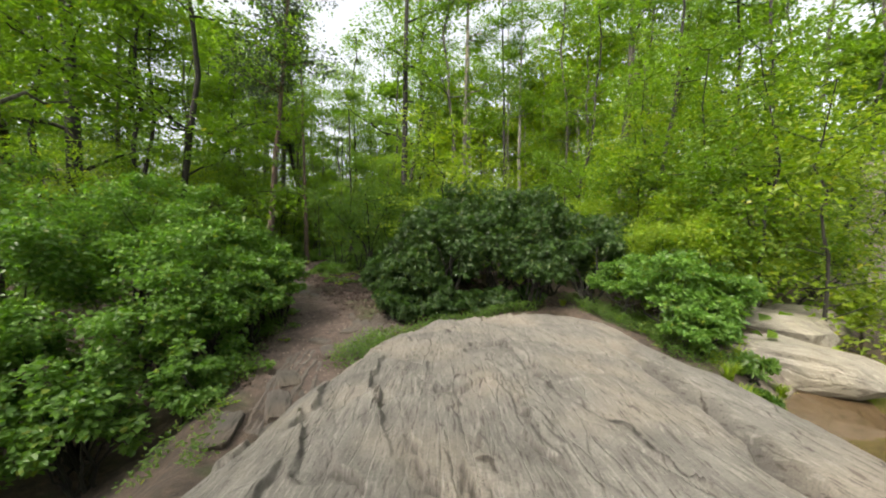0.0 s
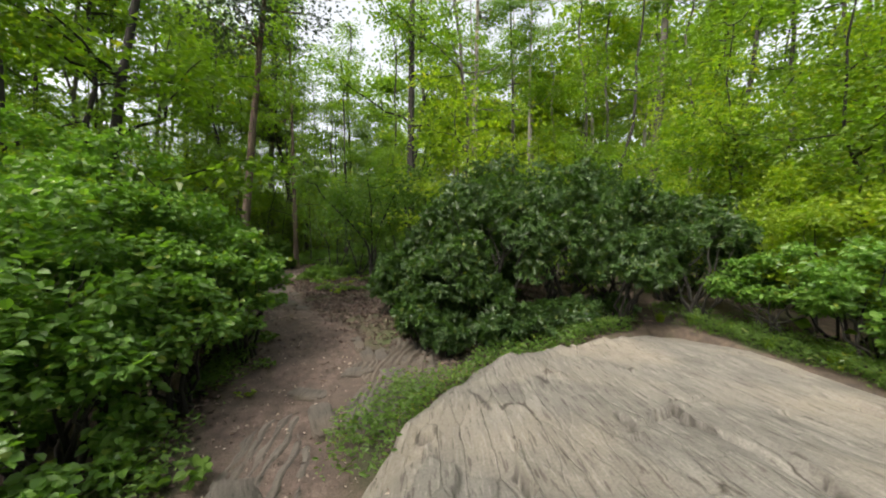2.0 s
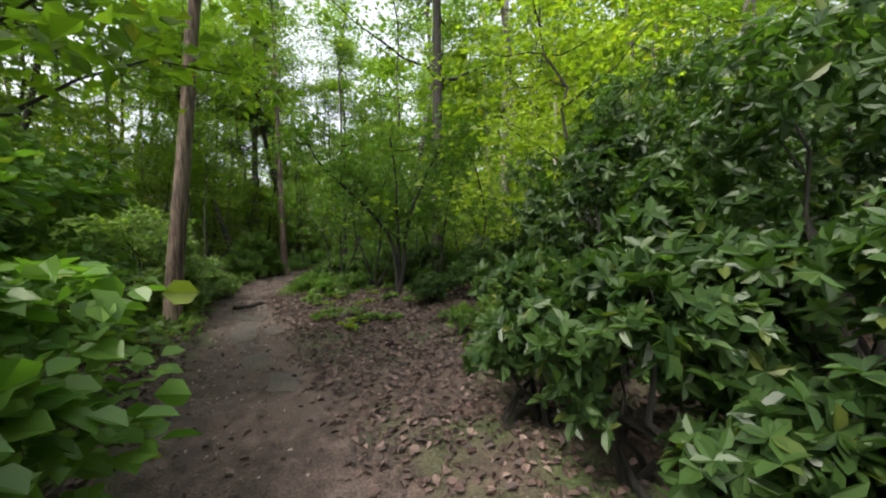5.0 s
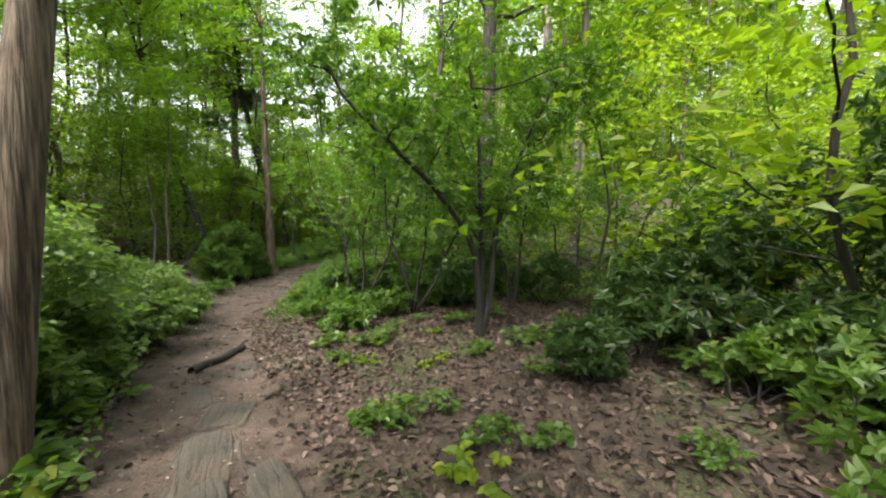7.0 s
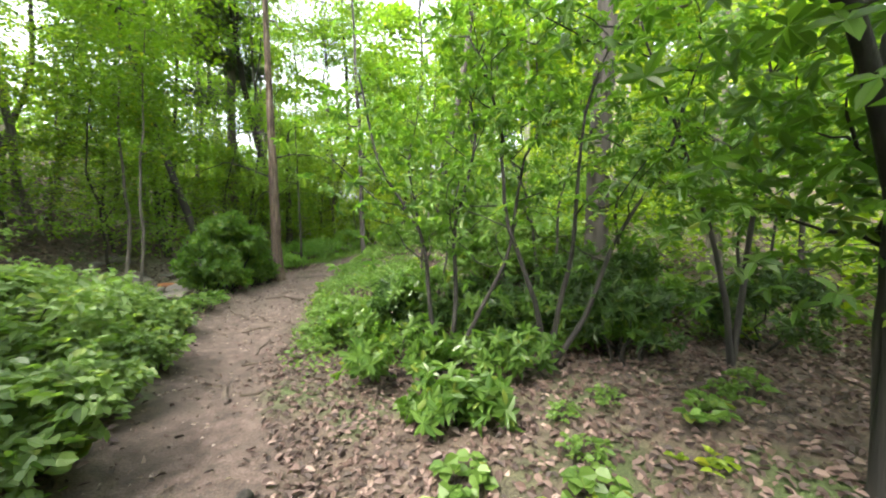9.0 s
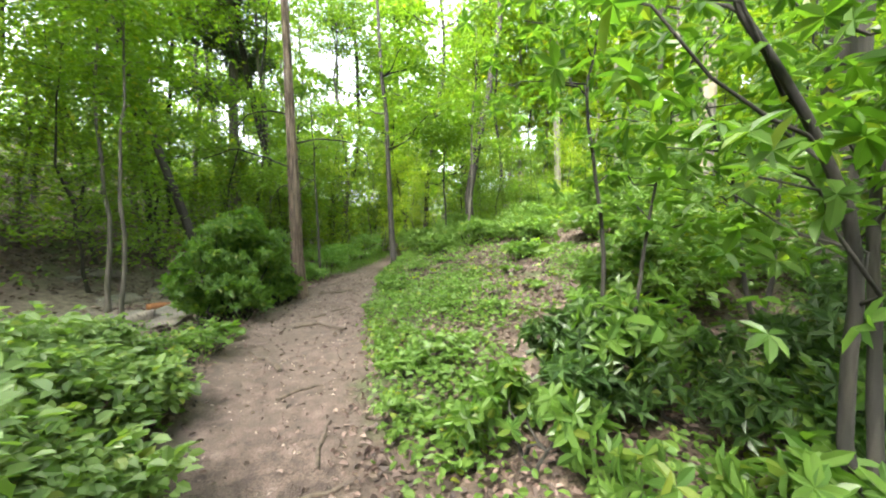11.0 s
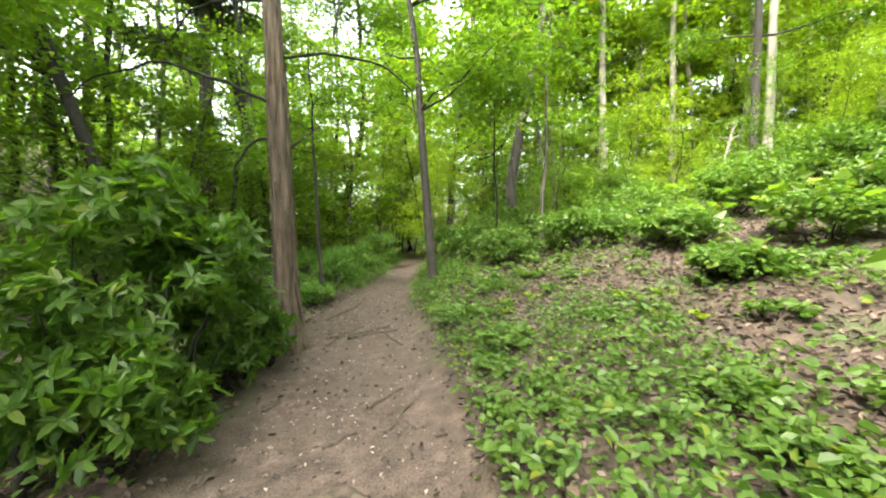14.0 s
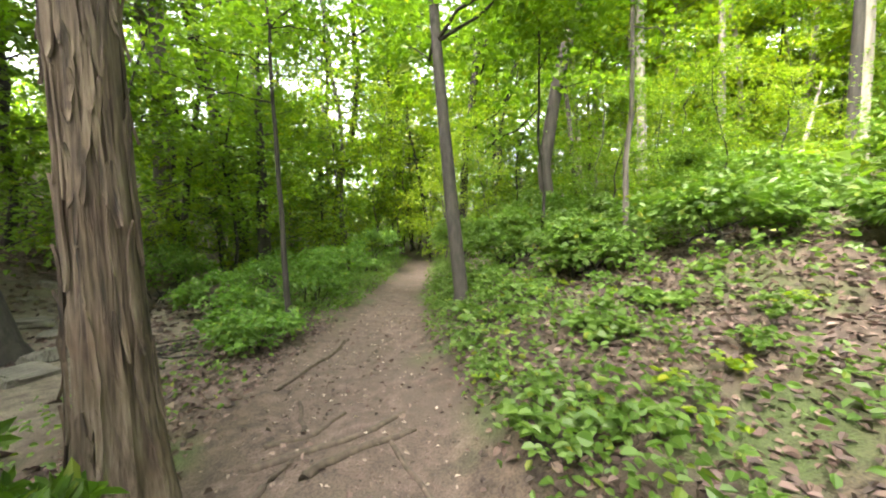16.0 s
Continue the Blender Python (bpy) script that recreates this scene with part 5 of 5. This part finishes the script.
for i in range(26):
    x, y = g3.uniform(-17, -11.3), g3.uniform(22.5, 35)
    a = g3.uniform(0.12, 0.42)
    stone("stone", x, y, (a, a * g3.uniform(0.7, 1.5), a * g3.uniform(0.25, 0.45)), g3.uniform(0, 180), ROCK, "grey stone lying in the creek bed", "stones of the creek bed", 0.4, (g3.normal(0, 6), g3.normal(0, 6)), 100 + i)


def grass_tuft(x, y, h, blades):
    """Arching tapered blades out of one foot."""
    an, out, tall = rng.uniform(0, 2 * np.pi, blades), rng.uniform(0.25, 0.8, blades) * h, rng.uniform(0.5, 1.0, blades) * h
    d = np.stack([np.cos(an), np.sin(an), 0 * an], 1)
    side = np.stack([-np.sin(an), np.cos(an), 0 * an], 1) * 0.005
    foot = np.stack([rng.normal(0, 0.03, blades), rng.normal(0, 0.03, blades), 0 * an], 1)
    rows = []
    for f, w in ((0.0, 1.0), (0.45, 1.1), (0.8, 0.8), (1.0, 0.15)):
        p = foot + d * (out * f ** 1.6)[:, None] + np.array((0, 0, 1)) * (tall * (1.5 * f - 0.6 * f * f))[:, None]
        rows += [p - side * w, p + side * w]
    v = np.stack(rows, 1).reshape(-1, 3)
    b = np.arange(blades)[:, None] * 8
    ob = mesh_object("grass_tuft", v, np.concatenate([b + (k, k + 1, k + 3, k + 2) for k in (0, 2, 4)]), BRIGHT)
    ob.location = (x, y, float(surface(x, y)) - 0.01)
    return tagged(ob, "yellow-green grass tuft at the rock's sunny edge", "grass", "grass by the creek")


for x, y, h in ((4.25, 4.9, 0.28), (4.4, 5.4, 0.32), (4.55, 5.9, 0.3), (4.9, 5.2, 0.25), (4.3, 4.4, 0.22), (5.1, 6.1, 0.3), (5.4, 5.6, 0.24), (4.7, 6.6, 0.3), (3.7, 9.3, 0.25), (3.2, 9.45, 0.22), (2.6, 9.5, 0.2), (5.6, 6.6, 0.28), (4.2, 7.4, 0.3), (4.1, 8.2, 0.26)):
    grass_tuft(x, y, h, 90)


def on_ground(name, pts, r0, r1, mat, label, category, lift=0.4, wob=0.06, group="", sides=7):
    """A root or stick that follows the ground through the given places."""
    pts = np.array(pts, float)
    t = np.linspace(0, 1, 6 * (len(pts) - 1) + 1)
    k = np.linspace(0, 1, len(pts))
    x = np.interp(t, k, pts[:, 0]) + np.convolve(rng.normal(0, 0.05, len(t) + 4), np.ones(5) / 5, 'valid')
    y = np.interp(t, k, pts[:, 1]) + np.convolve(rng.normal(0, 0.05, len(t) + 4), np.ones(5) / 5, 'valid')
    rad = np.linspace(r0, r1, len(t))
    z = surface(x, y) + rad * lift
    return tagged(tubes(name, [(np.stack([x, y, z], 1), rad)], mat, None, sides, wob), label, category, group)


ROOT = bark_material("bare root", (0.055, 0.04, 0.03), (0.14, 0.105, 0.08), 20.0, 0.005)
for pts, r0, r1 in (
        ([(-9.16, 21.38), (-8.76, 21.07), (-8.49, 20.64)], 0.012, 0.028), ([(-8.98, 22.59), (-8.55, 22.85), (-8.0, 22.38)], 0.018, 0.026), ([(-8.85, 23.37), (-8.6, 23.46)], 0.012, 0.01), ([(-8.54, 23.86), (-8.2, 24.3)], 0.014, 0.01),
        ([(-9.4, 26.2), (-8.82, 26.43), (-8.4, 26.72)], 0.02, 0.012), ([(-8.5, 26.33), (-8.24, 25.67)], 0.012, 0.01), ([(-9.41, 26.42), (-9.16, 26.57), (-8.89, 26.83)], 0.014, 0.01), ([(-9.04, 26.0), (-8.86, 26.15), (-8.3, 26.55)], 0.02, 0.014),
        ([(-9.4, 27.1), (-9.21, 26.61)], 0.012, 0.012), ([(-9.23, 28.88), (-9.39, 28.11), (-9.63, 27.35)], 0.02, 0.012), ([(-9.3, 25.75), (-9.18, 26.25)], 0.016, 0.01), ([(-10.46, 28.0), (-10.1, 29.6)], 0.018, 0.02),
        ([(-7.7, 17.94), (-7.38, 17.6), (-7.19, 17.27)], 0.014, 0.02), ([(-8.25, 20.0), (-7.83, 20.26)], 0.014, 0.01), ([(-7.64, 18.55), (-7.34, 18.71)], 0.014, 0.01), ([(-7.57, 18.85), (-7.65, 19.46)], 0.012, 0.01), ([(-7.19, 17.5), (-6.99, 17.54)], 0.012, 0.01)):
    on_ground("tree_root", pts, r0 * 1.6, r1 * 1.6, ROOT, "bare brown root crossing the dirt path", "root", 0.35, group="roots across the path")
on_ground("stick", [(-8.33, 23.5), (-8.13, 23.95)], 0.013, 0.01, ROOT, "pale fallen stick on the dirt path", "stick", 0.9)
on_ground("stick", [(-5.19, 13.26), (-4.94, 13.09)], 0.01, 0.008, TWIG, "short dark stick on the path", "stick", 0.9)
on_ground("log", [(-6.5, 14.85), (-6.36, 15.85)], 0.05, 0.045, BARK_DARK, "short dark fallen log across the path", "log", 0.7, sides=9)
ROTTEN = bark_material("rotten orange wood", (0.16, 0.06, 0.022), (0.4, 0.19, 0.075), 16.0)
on_ground("log", [(-13.3, 25.5), (-12.3, 26.3)], 0.085, 0.07, ROTTEN, "pale orange-brown rotten log in the creek bed", "log", 0.8, sides=9)
for i in range(12):
    x, y, a = -12.0 + g3.normal(0, 0.5), 29.8 + g3.normal(0, 0.4), g3.uniform(0, 3.14)
    on_ground("stick", [(x - math.cos(a) * 0.5, y - math.sin(a) * 0.5), (x + math.cos(a) * 0.5, y + math.sin(a) * 0.5)], 0.02, 0.012, BARK_DARK, "dark driftwood stick in the creek bed", "stick", 1.2, group="driftwood")
